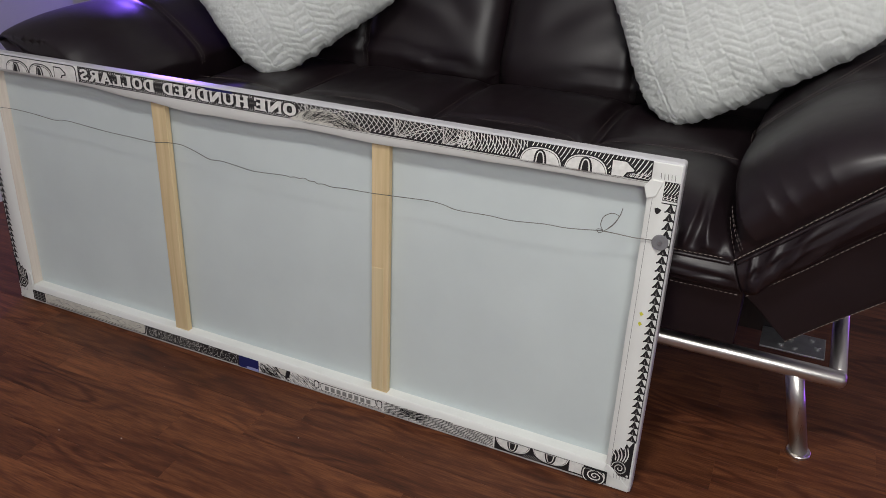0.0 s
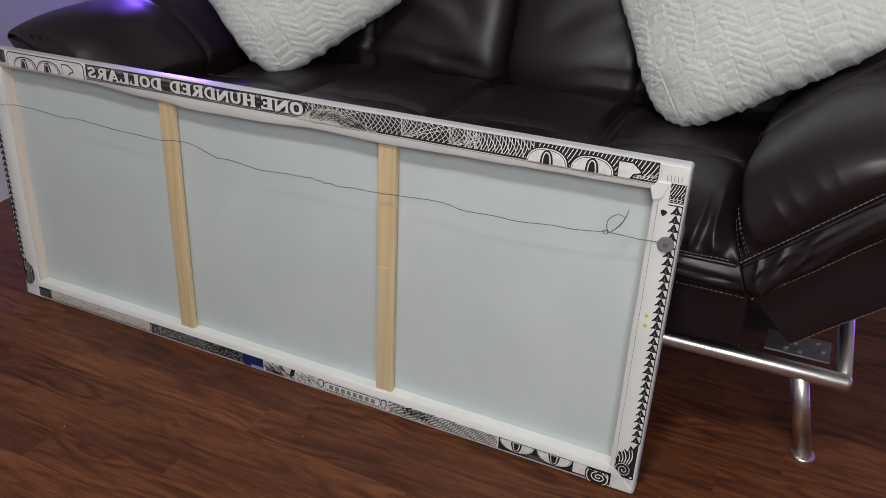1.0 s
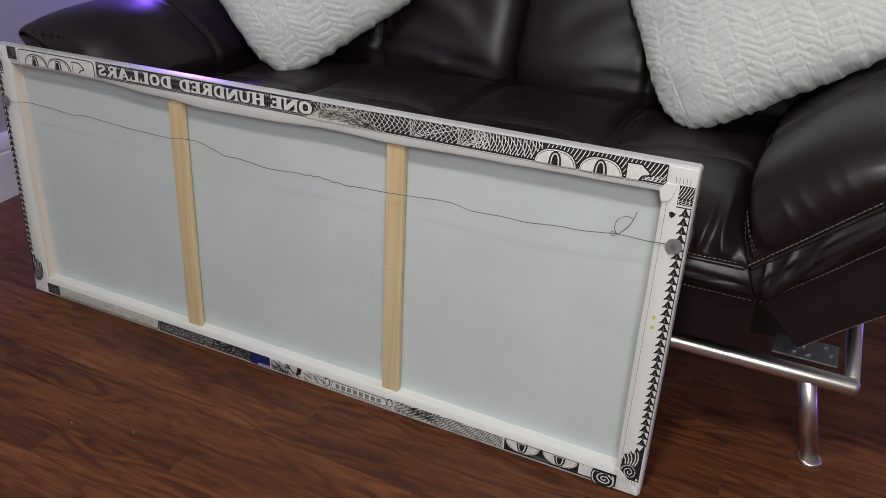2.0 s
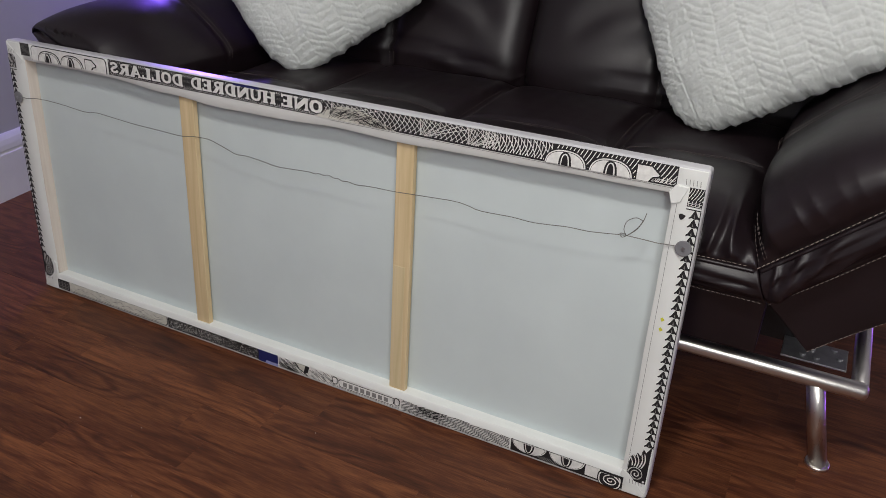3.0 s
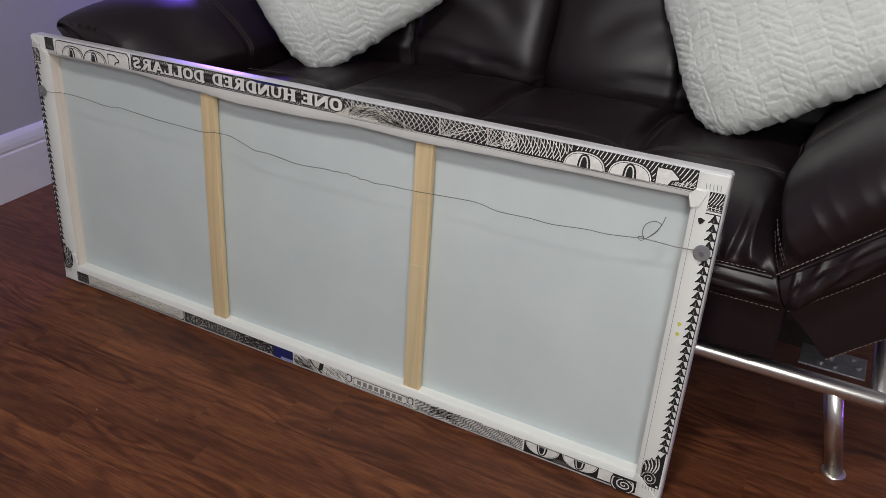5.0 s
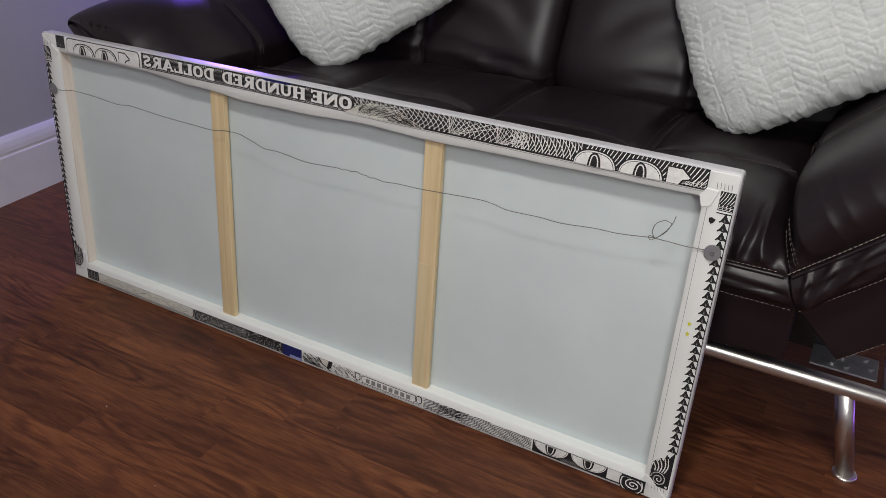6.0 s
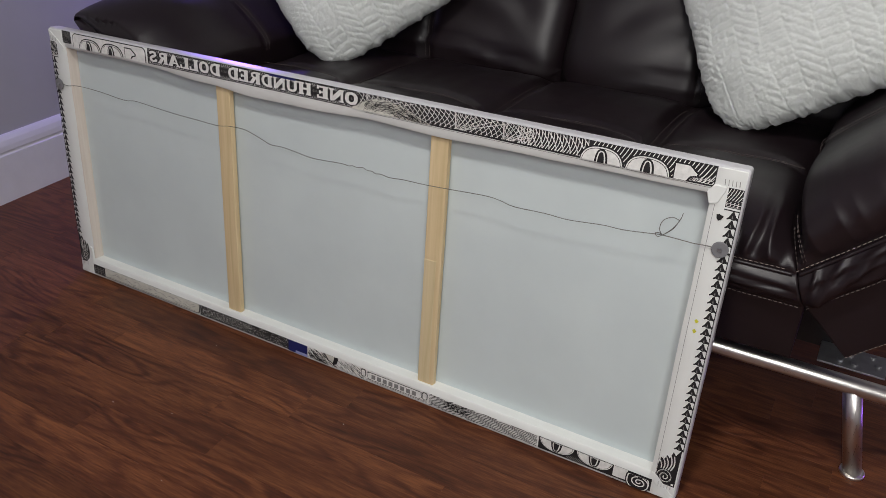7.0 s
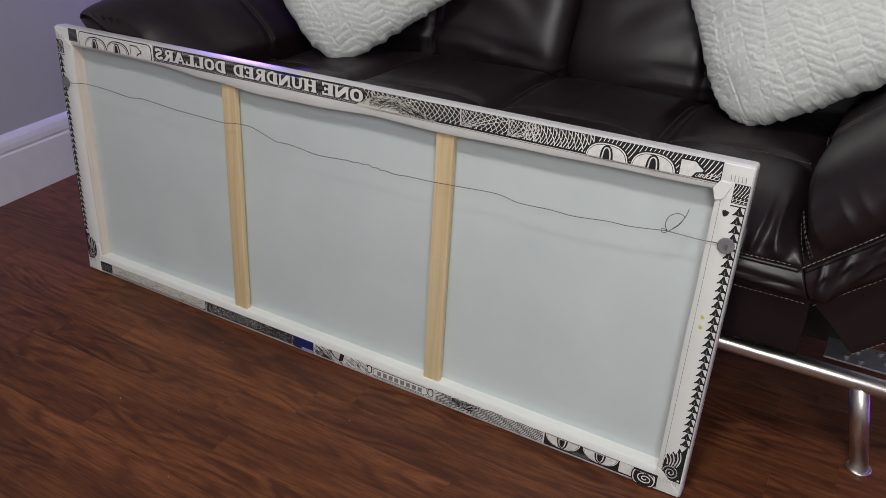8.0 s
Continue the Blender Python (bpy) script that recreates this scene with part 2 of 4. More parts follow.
def seat_offset(x, y, z):
    d = 0.0
    top = on_top(y, z)
    # tufted channels between the cushion sections
    for s in SEAMS:
        d -= top * 0.020 * math.exp(-((x - s) / 0.020) ** 2)
    # shallow dip along the arc seam behind the front roll
    sec = abs(((x - SOFA_MID) / 0.338) % 1.0 - 0.5) * 2
    arc = 0.385 - 0.06 * sec * sec
    d -= top * 0.007 * math.exp(-((y - arc) / 0.014) ** 2)
    d += top * 0.006 * math.sin(math.pi * (1 - sec)) * (1 - smoothstep(0.3, 0.45, y))
    # gathers near the arm folds, rising from the front seam
    for side in (-1, 1):
        e = SOFA_HALF - side * (x - SOFA_MID)
        g = math.exp(-(max(0, e) / 0.13) ** 2)
        up = smoothstep(0.450, 0.461, z) * (1 - 0.7 * smoothstep(0.47, 0.515, z)) * (1 - smoothstep(0.13, 0.25, y))
        phase = e * math.tau / 0.034 + 4.0 * noise.noise(Vector((e * 22, z * 14, 1.0))) + (z - 0.45) * 25
        d += g * up * (0.022 * (1 - abs(math.sin(phase / 2))) ** 0.9 - 0.008)
    d += 0.0022 * noise.noise(Vector((x * 9, y * 9, z * 9))) + 0.0012 * noise.noise(Vector((x * 30, y * 12, z * 20)))
    # creases in the front roll
    band = math.exp(-((z - 0.411) / 0.014) ** 2) * (1 - smoothstep(0.14, 0.2, y))
    d += band * (0.003 * noise.noise(Vector((x * 16, 3.0, z * 60))) + 0.006 * math.exp(-((SOFA_HALF - abs(x - SOFA_MID)) / 0.15) ** 2) * math.sin(z * 330 + x * 22))
    return d


def mitre(z, side=1):
    return max(0.0, z - HINGE_Z) * math.tan(ARM_TILT[side] / 2)


def pressed(p):
    # the padding yields where the canvas leans against it
    if p.x < 0.775 and 0.2 < p.z < 0.63:
        p.y = max(p.y, 0.1139 * p.z + 0.0325)
    return p


def seat_point(x, i, lift=0.0):
    # x runs along the seat; past the mitre planes the ring is cut
    y, z = RING[i]
    ny, nz = RING_N[i]
    fade = smoothstep(-0.002, 0.028, SOFA_HALF - mitre(z, 1 if x > SOFA_MID else -1) - abs(x - SOFA_MID))
    d = seat_offset(x, y, z) * fade + lift
    return pressed(Vector((x, y + ny * d, z + nz * d)))


def skin(rings, cap=True):
    bm = bmesh.new()
    vs = [[bm.verts.new(p) for p in r] for r in rings]
    for a, b in zip(vs, vs[1:]):
        for k in range(len(a)):
            j = (k + 1) % len(a)
            bm.faces.new((a[k], a[j], b[j], b[k]))
    if cap:
        for r in (vs[0], vs[-1]):
            c = bm.verts.new(sum((v.co for v in r), Vector()) / len(r))
            for k in range(len(r)):
                bm.faces.new((r[k], r[(k + 1) % len(r)], c))
    bmesh.ops.recalc_face_normals(bm, faces=bm.faces)
    return bm


def fold_round(e, z):
    # the padding rounds off into the fold; e is the distance from the fold
    h = smoothstep(0.44, 0.50, z)
    return -0.022 * h * math.exp(-e / 0.022)


def seat_mesh():
    rings = []
    steps = 400
    for k in range(steps + 1):
        u = -1 + 2 * k / steps
        ring = []
        for i, (y, z) in enumerate(RING):
            half = SOFA_HALF - mitre(z, 1 if u > 0 else -1) - 0.001
            x = SOFA_MID + u * half
            ring.append(seat_point(x, i, fold_round((1 - abs(u)) * half, z)))
        rings.append(ring)
    return skin(rings)


ARM_LENGTH = 0.372


def arm_offset(side, e, y, z):
    up = smoothstep(0.450, 0.461, z) * (1 - 0.75 * smoothstep(0.475, 0.52, z)) * (1 - smoothstep(0.15, 0.33, y))
    phase = e * math.tau / 0.036 + 5.0 * noise.noise(Vector((e * 16, z * 12, 6.0))) - (z - 0.45) * 30
    strength = math.exp(-(max(0, e) / 0.07) ** 2) + (0.16 if side > 0 else 0.06) * (0.6 + noise.noise(Vector((e * 11, 2.0, 7.0)))) * (1 - smoothstep(0.15, 0.30, e))
    d = up * strength * (0.012 * (1 - abs(math.sin(phase / 2))) ** 1.0 - 0.004)
    # slack diagonal creases fanning out from the hinge
    band = math.exp(-((z - 0.415) / 0.016) ** 2) * (1 - smoothstep(0.14, 0.2, y))
    d += band * (0.004 if side > 0 else 0.002) * math.sin((z - 0.386) * 430 - e * 32 + 1.5 * noise.noise(Vector((e * 10, z * 20, 0)))) * (1 - smoothstep(0.12, 0.3, e))
    if side > 0:
        front = 1 - smoothstep(0.14, 0.2, y)
        for k, (rise, size, reach) in enumerate(((0.10, 0.007, 0.24), (0.27, 0.010, 0.20), (0.50, 0.010, 0.12), (0.95, 0.008, 0.07))):
            crest = 0.389 + rise * e + 0.003 * math.sin(e * 45 + k)
            d += front * size * math.exp(-((z - crest) / (0.0050 + 0.012 * e)) ** 2) * (1 - smoothstep(0.5 * reach, reach, e)) * smoothstep(0.388, 0.396, z) * (1 - smoothstep(0.436, 0.446, z))
    top = on_top(y, z)
    arc = 0.375 + 0.03 * math.sin(math.pi * min(1, max(0, e / ARM_LENGTH)))
    d -= top * 0.005 * math.exp(-((y - arc) / 0.012) ** 2)
    d += top * 0.034 * smoothstep(-0.03, 0.10, e)
    d += 0.0025 * noise.noise(Vector((e * 8 + 5, y * 8, z * 8)))
    return d


def arm_place(side, e, y, h):
    # e along the arm, h above the hinge line, turned up about the hinge
    c, s = math.cos(ARM_TILT[side]), math.sin(ARM_TILT[side])
    return Vector((SOFA_MID + side * (SOFA_HALF + e * c - h * s), y, HINGE_Z + e * s + h * c))


def arm_point(side, e, i, lift=0.0, shrink=1.0):
    y, z = RING[i]
    ny, nz = RING_N[i]
    d = arm_offset(side, e, y, z) * smoothstep(-0.002, 0.028, e - mitre(z, side)) + lift
    yy, hh = y + ny * d, z + nz * d - HINGE_Z
    cy, ch = 0.41, -0.020
    yy = cy + (yy - cy) * (0.86 + 0.14 * shrink)
    hh = ch + (hh - ch) * shrink
    return pressed(arm_place(side, e, yy, hh))


def arm_mesh(side):
    rings = []
    steps = 150
    for k in range(steps + 1):
        u = k / steps
        ring = []
        for i, (y, z) in enumerate(RING):
            e0 = mitre(z, side) + 0.001
            e = e0 + (ARM_LENGTH - e0) * u
            tip = max(0.0, (e - (ARM_LENGTH - 0.19)) / 0.19)
            shrink = math.sqrt(max(0.0, 1 - min(1.0, tip) ** 1.9)) * 0.94 + 0.06
            ring.append(arm_point(side, e, i, fold_round(e - e0, z), shrink))
        rings.append(ring)
    return skin(rings)


sofa = thing("sofa", pose(0, 0, 0), "dark brown faux leather futon sofa on brushed steel legs", "sofa")
part("seat", seat_mesh(), M_LEATHER, sofa, smooth=True)
arm_r = part("armrest", arm_mesh(1), M_LEATHER, sofa, "padded leather armrest raised at an angle", smooth=True)
arm_l = part("armrest", arm_mesh(-1), M_LEATHER, sofa, "padded leather armrest raised at an angle", smooth=True)

# back cushions: profile leans back from the crease
BACK_LEAN = radians(20)
BACK = [(0.0, -0.02), (-0.022, 0.015), (-0.030, 0.06), (-0.022, 0.14), (-0.016, 0.25), (-0.020, 0.36), (-0.010, 0.45), (0.03, 0.495), (0.085, 0.495), (0.125, 0.45), (0.13, 0.25), (0.125, 0.03), (0.07, -0.03)]
BACK_RING = dense_profile(BACK, 0.014)
BACK_N = ring_normals(BACK_RING)


def back_point(x, i, side, lift=0.0):
    a, b = BACK_RING[i]
    na, nb = BACK_N[i]
    front = 1 - smoothstep(0.0, 0.06, a)
    seam = SEAMS[0] if side < 0 else SEAMS[2]
    d = lift
    d -= 0.014 * math.exp(-((x - seam) / 0.016) ** 2) * front
    d -= 0.055 * math.exp(-(abs(x - SOFA_MID) / 0.024)) * front
    d -= 0.05 * math.exp(-((SOFA_HALF + 0.225 - abs(x - SOFA_MID)) / 0.03)) * front
    w = abs(x - SOFA_MID)
    span = smoothstep(0.02, 0.12, w) if side < 0 else smoothstep(0.10, 0.26, w)
    ridge = b - 0.006 - (0.034 if side < 0 else 0.020) * smoothstep(0.02, 0.32, w) + 0.002 * math.sin(w * 46)
    d += front * span * (0.009 if side < 0 else 0.006) * math.exp(-(ridge / 0.0085) ** 2)
    d -= front * span * 0.007 * math.exp(-((ridge - 0.017) / 0.010) ** 2)
    d += front * 0.004 * math.sin(ridge * 420) * math.exp(-(ridge / 0.012) ** 2) * math.exp(-((w - 0.14) / 0.05) ** 2) * (1 if side < 0 else 0)
    # long soft folds rising away from the middle
    d += front * 0.0045 * math.sin((b - 0.55 * w) * 48 + 2.0 * noise.noise(Vector((x * 5, b * 5, 2.0)))) * smoothstep(0.04, 0.16, w) * smoothstep(0.05, 0.16, b)
    d += front * 0.008 * noise.noise(Vector((x * 4, b * 5, 9.0)))
    a, b = a + na * d, b + nb * d
    c, s = math.cos(BACK_LEAN), math.sin(BACK_LEAN)
    return Vector((x, 0.690 + a * c + b * s, 0.470 - a * s + b * c))


def back_mesh(side):
    rings = []
    steps = 90
    for k in range(steps + 1):
        u = k / steps
        w = 0.002 + (SOFA_HALF + 0.22) * u
        rings.append([back_point(SOFA_MID + side * w, i, side) for i in range(len(BACK_RING))])
    return skin(rings)


back_r = part("back_cushion", back_mesh(1), M_LEATHER, sofa, smooth=True)
back_l = part("back_cushion", back_mesh(-1), M_LEATHER, sofa, smooth=True)


# stitching: short thread dashes laid on the leather
def dashes(path, mat_parent, name, mat, dash=0.0052, gap=0.0026, radius=0.0005):
    bm = bmesh.new()
    pts = [Vector(p) for p in path]
    lens = [0.0]
    for a, b in zip(pts, pts[1:]):
        lens.append(lens[-1] + (b - a).length)
    total, s, k = lens[-1], 0.0, 0

    def at(q):
        nonlocal k
        while k < len(lens) - 2 and lens[k + 1] < q:
            k += 1
        f = (q - lens[k]) / max(1e-9, lens[k + 1] - lens[k])
        return pts[k].lerp(pts[k + 1], min(1, f))

    while s + dash < total:
        a, b = at(s), at(s + dash)
        tube(bm, [a, a.lerp(b, 0.5), b], [radius * 0.7, radius * 1.2, radius * 0.7], 5)
        s += dash + gap
    return part(name, bm, mat, mat_parent)


def ring_index(y, z):
    return min(range(len(RING)), key=lambda i: (RING[i][0] - y) ** 2 + (RING[i][1] - z) ** 2)


SEAT_OB = [o for o in sofa.children if o.name.startswith("seat")][0]
I_SKIRT, I_PIPE = ring_index(0.110, 0.386), ring_index(0.102, 0.448)
xs = [SOFA_MID - SOFA_HALF + 0.002 + 2 * (SOFA_HALF - 0.002) * k / 300 for k in range(301)]
dashes([seat_point(x, I_SKIRT - 1, 0.0012) for x in xs], SEAT_OB, "stitching", M_THREAD_LIGHT)
dashes([seat_point(x, I_PIPE, 0.0012) for x in xs if abs(x - SOFA_MID) < SOFA_HALF - 0.03], SEAT_OB, "stitching", M_THREAD_LIGHT)
ARM_TOP = [i for i, (y, z) in enumerate(RING) if z > 0.47 and 0.13 < y < 0.67]


def arm_at(side, e, y, lift):
    for i in ARM_TOP:
        if RING[i][0] <= y < RING[i + 1][0]:
            f = (y - RING[i][0]) / (RING[i + 1][0] - RING[i][0])
            return arm_point(side, e, i, lift).lerp(arm_point(side, e, i + 1, lift), f)
    return arm_point(side, e, ARM_TOP[-1], lift)


es = [ARM_LENGTH * 0.82 * k / 120 for k in range(121)]
dashes([arm_point(1, e, I_SKIRT - 1, 0.0014) for e in es], arm_r, "stitching", M_THREAD_LIGHT, radius=0.0007)
dashes([arm_point(1, e + 0.024, I_PIPE, 0.0014) for e in es], arm_r, "stitching", M_THREAD_LIGHT, radius=0.0007)
dashes([arm_point(1, e, ring_index(0.125, 0.281), 0.001) for e in es], arm_r, "stitching", M_THREAD_LIGHT, radius=0.0005)
for ob, side in ((arm_r, 1), (arm_l, -1)):
    for shift in (0.0, 0.009):
        path = []
        for e in es:
            e2 = e + 0.055
            arc = 0.375 + 0.03 * math.sin(math.pi * min(1, max(0, e2 / ARM_LENGTH))) + shift
            path.append(arm_at(side, e2, arc, 0.002))
        dashes(path, ob, "stitching", M_THREAD, radius=0.0005)
for ob, path in ((SEAT_OB, [seat_point(x, I_PIPE - 2, 0.001) for x in xs if abs(x - SOFA_MID) < SOFA_HALF - 0.025]), (arm_r, [arm_point(1, e + 0.025, I_PIPE - 2, 0.001) for e in es])):
    part("piping", tube(bmesh.new(), path, 0.0032, 8), M_LEATHER, ob, smooth=True)
for shift in (0.004, 0.015, 0.019):
    strap = [i for i, (y, z) in enumerate(RING) if 0.452 < z < 0.500 and y < 0.16]
    dashes([arm_point(1, mitre(RING[i][1]) + shift, i, 0.0012) for i in strap], arm_r, "stitching", M_THREAD, radius=0.0005)
TOP_I = [i for i, (y, z) in enumerate(RING) if z > 0.47 and 0.13 < y < 0.67]
for s in SEAMS:
    for dx in (-0.008, 0.008):
        dashes([seat_point(s + dx, i, 0.001) for i in TOP_I], SEAT_OB, "stitching", M_THREAD, radius=0.0005)


def seat_at(x, y, lift):
    # interpolate the ring between two samples on the seat's upper side
    for i in TOP_I:
        if RING[i][0] <= y < RING[i + 1][0]:
            f = (y - RING[i][0]) / (RING[i + 1][0] - RING[i][0])
            return seat_point(x, i, lift).lerp(seat_point(x, i + 1, lift), f)
    return seat_point(x, TOP_I[-1], lift)


for sec in range(-2, 2):
    for shift in (-0.004, 0.004):
        path = []
        for k in range(61):
            f = k / 60
            x = SOFA_MID + (sec + 0.06 + 0.88 * f) * 0.338
            if abs(x - SOFA_MID) > SOFA_HALF - 0.055:
                continue
            path.append(seat_at(x, 0.385 - 0.06 * (2 * f - 1) ** 2 + shift, 0.0012))
        dashes(path, SEAT_OB, "stitching", M_THREAD, radius=0.0005)
for ob, side in ((back_r, 1), (back_l, -1)):
    seam = SEAMS[0] if side < 0 else SEAMS[2]
    idx = [i for i, (a, b) in enumerate(BACK_RING) if a < 0 and 0.0 < b < 0.44]
    for dx in (-0.006, 0.006):
        dashes([back_point(seam + dx, i, side, 0.001) for i in idx], ob, "stitching", M_THREAD, radius=0.0005)

# steel frame
FRAME_Y, FRAME_Z = 0.213, 0.1990
xr, xl = 1.062, 2 * SOFA_MID - 1.062
for name, pts in (("front_rail", [(xl, FRAME_Y, FRAME_Z), (xr, FRAME_Y, FRAME_Z)]), ("back_rail", [(xl, 0.86, FRAME_Z), (xr, 0.86, FRAME_Z)])):
    a, b = Vector(pts[0]), Vector(pts[1])
    d = (b - a).normalized()
    bm = tube(bmesh.new(), [a, a + d * 0.003, a + d * 0.008, b - d * 0.008, b - d * 0.003, b], [0.008, 0.013, 0.0155, 0.0155, 0.013, 0.008], 20)
    part(name, bm, M_BRUSHED, sofa, "brushed steel rail", smooth=True)
for x in (xl + 0.014, xr - 0.014):
    part("side_rail", tube(bmesh.new(), [(x, FRAME_Y + 0.010, FRAME_Z), (x, 0.84, FRAME_Z)], 0.0145, 20), M_BRUSHED, sofa, "brushed steel rail", smooth=True)
for sx, x in ((1, xr), (-1, xl)):
    for y in (FRAME_Y, 0.86):
        top = Vector((x - sx * 0.082, y, FRAME_Z - 0.006))
        foot = Vector((x - sx * 0.039, y + (0.018 if y < 0.5 else 0.0), 0.006))
        leg = part("leg", tube(bmesh.new(), [top, foot], 0.0158, 24), M_BRUSHED_LEG, sofa, "splayed brushed steel leg", smooth=True)
        part("foot_cap", disc(bmesh.new(), foot - Vector((0, 0, 0.0025)), (0, 0, 1), 0.0215, 0.007), M_BRUSHED, leg)
    # hinge bracket between seat and arm
    xb = SOFA_MID + sx * SOFA_HALF
    x0, x1 = sorted((xb + sx * 0.04, xb + sx * 0.148))
    bracket = part("hinge_bracket", box(bmesh.new(), x0, x1, 0.238, 0.302, 0.210, 0.214, 0.0012), M_STEEL, sofa, "grey steel hinge bracket")
    for dx, y in ((0.055, 0.250), (0.078, 0.248), (0.070, 0.272), (0.115, 0.262), (0.105, 0.285)):
        part("bolt", disc(bmesh.new(), (xb + sx * (dx + 0.02), y + 0.004, 0.2158), (0, 0, 1), 0.0055, 0.006, 12), M_STEEL, bracket)
    # black hinge plates, made oversized so they stand in for shade in the gap
    for y, dx in ((0.302, 0.0), (0.330, 0.05)):
        x0, x1 = sorted((xb + sx * (dx - 0.06), xb + sx * (dx + 0.06)))
        plate = part("hinge_plate", box(bmesh.new(), x0, x1, y, y + 0.005, 0.2, 0.385, 0.002), M_BLACK, sofa, "black steel hinge plate, oversized to stand in for the dark gap")
        for k in range(3):
            part("bolt", disc(bmesh.new(), (xb + sx * (dx - 0.01 + 0.022 * k), y - 0.003, 0.29 - 0.016 * k), (0, 1, 0), 0.006, 0.006, 12), M_BLACK, plate)


# ---- stretched canvas, leaning on the sofa, its back to the room ----
def print_material(name, lines, dark=(0.018, 0.016, 0.018), light=(0.62, 0.61, 0.57), cut=0.62, blot=0.0):
    # engraved ink: light lines on dark ground; lines are (angle, lines per metre, waviness, weight)
    mat, nt, b = nodes_of(name)
    total = None
    for angle, per_metre, wavy, weight in lines:
        v = coords(nt, (1, 1, 1), (0, radians(angle), 0))
        w = add(nt, "ShaderNodeTexWave", {"Vector": v, "Scale": per_metre * math.pi / 10, "Distortion": wavy, "Detail": 1.0, "Detail Scale": 30.0 / (per_metre * math.pi / 10)}, wave_type="BANDS", bands_direction="X")
        f = add(nt, "ShaderNodeMath", {0: w.outputs["Fac"], 1: weight}, operation="MULTIPLY").outputs[0]
        total = f if total is None else add(nt, "ShaderNodeMath", {0: total, 1: f}, operation="MAXIMUM").outputs[0]
    if blot:
        nz = noise_tex(nt, coords(nt), 90, 3)
        total = add(nt, "ShaderNodeMath", {0: nz, 1: blot, 2: total}, operation="MULTIPLY_ADD").outputs[0]
        cut += blot * 0.5
    c = ramp(nt, total, [(cut - 0.10, dark), (cut + 0.10, light)])
    nt.links.new(c, b.inputs["Base Color"])
    b.inputs["Roughness"].default_value = 0.7
    b.inputs["Specular IOR Level"].default_value = 0.25
    bump(nt, b, noise_tex(nt, coords(nt), 1400, 2), 0.2, 0.0005)
    return mat


P_DARK = plain("print_black", (0.011, 0.010, 0.011), 0.65, 0.0, 0.1, 90)
P_GREY = plain("print_grey", (0.24, 0.235, 0.225), 0.7, 0.0, 0.1, 300)
P_LIGHT = plain("print_paper", (0.78, 0.775, 0.74), 0.75, 0.0, 0.1, 120)
P_CREAM = plain("print_cream", (0.62, 0.61, 0.54), 0.75, 0.0, 0.1, 90)
P_BLUE = print_material("print_blue", [(20, 90, 9, 1.0)], (0.015, 0.018, 0.11), (0.075, 0.085, 0.30), 0.7, 1.2)

W2, H, D = 0.762, 0.6096, 0.030
BAR = 0.0475
canvas = thing("canvas_print", pose(0, 0, 0, -6.5), "large stretched canvas print leaning on the sofa, back side out", "canvas print")
for name, x0, x1, z0, z1, mat in (("top_bar", -W2 + 0.002, W2 - 0.002, H - 0.034, H - 0.002, M_PINE_LIT_EDGE), ("bottom_bar", -W2 + 0.002, W2 - 0.002, 0.002, BAR, M_CANVAS),
                                  ("side_bar", -W2 + 0.002, -W2 + 0.0545, BAR, H - 0.034, M_PINE_LIT_EDGE), ("side_bar", W2 - BAR, W2 - 0.002, BAR, H - BAR, M_PINE_LIT_EDGE)):
    part(name, box(bmesh.new(), x0, x1, 0.001, D - 0.003, z0, z1, 0.002, 2), mat, canvas, "pine stretcher bar")


def wrap_mesh():
    # outer skin of the canvas: rounded edges, open towards the back
    bm = bmesh.new()
    loops = []
    r = 0.006
    for inset, y in ((0.004, 0.0), (0.0015, 0.0006), (0.0, 0.003), (0.0, D - 0.006), (0.0015, D - 0.002), (0.006, D), (0.10, D + 0.0005)):
        pts = []
        for cx, cz, a0 in ((W2, H, 0), (-W2, H, 90), (-W2, 0, 180), (W2, 0, 270)):
            sx, sz = (1 if cx > 0 else -1), (1 if cz > 0 else -1)
            for k in range(5):
                a = radians(a0 + k * 22.5)
                pts.append(bm.verts.new((cx - sx * (inset + r) + r * math.cos(a), y, cz - sz * (inset + r) + r * math.sin(a))))
        loops.append(pts)
    for a, b in zip(loops, loops[1:]):
        for k in range(len(a)):
            j = (k + 1) % len(a)
            bm.faces.new((a[k], a[j], b[j], b[k]))
    bm.faces.new(loops[-1])
    bmesh.ops.recalc_face_normals(bm, faces=bm.faces)
    return bm


part("canvas_wrap", wrap_mesh(), M_EDGE, canvas, "white canvas wrapped round the stretcher edges", smooth=False)

# the bare inner side of the canvas, with slight slack
bm = bmesh.new()
nx, nz = 90, 40
grid = []
for i in range(nx + 1):
    col = []
    for j in range(nz + 1):
        x = (-1 + 2 * i / nx) * (W2 - BAR + 0.006)
        z = BAR - 0.006 + (H - 2 * BAR + 0.012) * j / nz
        e = min(W2 - BAR - abs(x), z - BAR, H - BAR - z)
        slack = 0.0016 * noise.noise(Vector((x * 3, z * 3, 1))) + 0.0010 * noise.noise(Vector((x * 9, z * 7, 4)))
        col.append(bm.verts.new((x, D - 0.0045 + slack * smoothstep(0, 0.05, e), z)))
    grid.append(col)
for i in range(nx):
    for j in range(nz):
        bm.faces.new((grid[i][j], grid[i + 1][j], grid[i + 1][j + 1], grid[i][j + 1]))
part("canvas_back", bm, M_PANEL, canvas, "bare off-white back of the canvas", smooth=True)
for k, x0 in enumerate((-0.2680, 0.2340)):
    part("cross_bar", box(bmesh.new(), x0, x0 + 0.0355, 0.006, 0.0190, BAR - 0.001, H - BAR + 0.001, 0.0018), M_PINE, canvas, "pale pine cross bar")


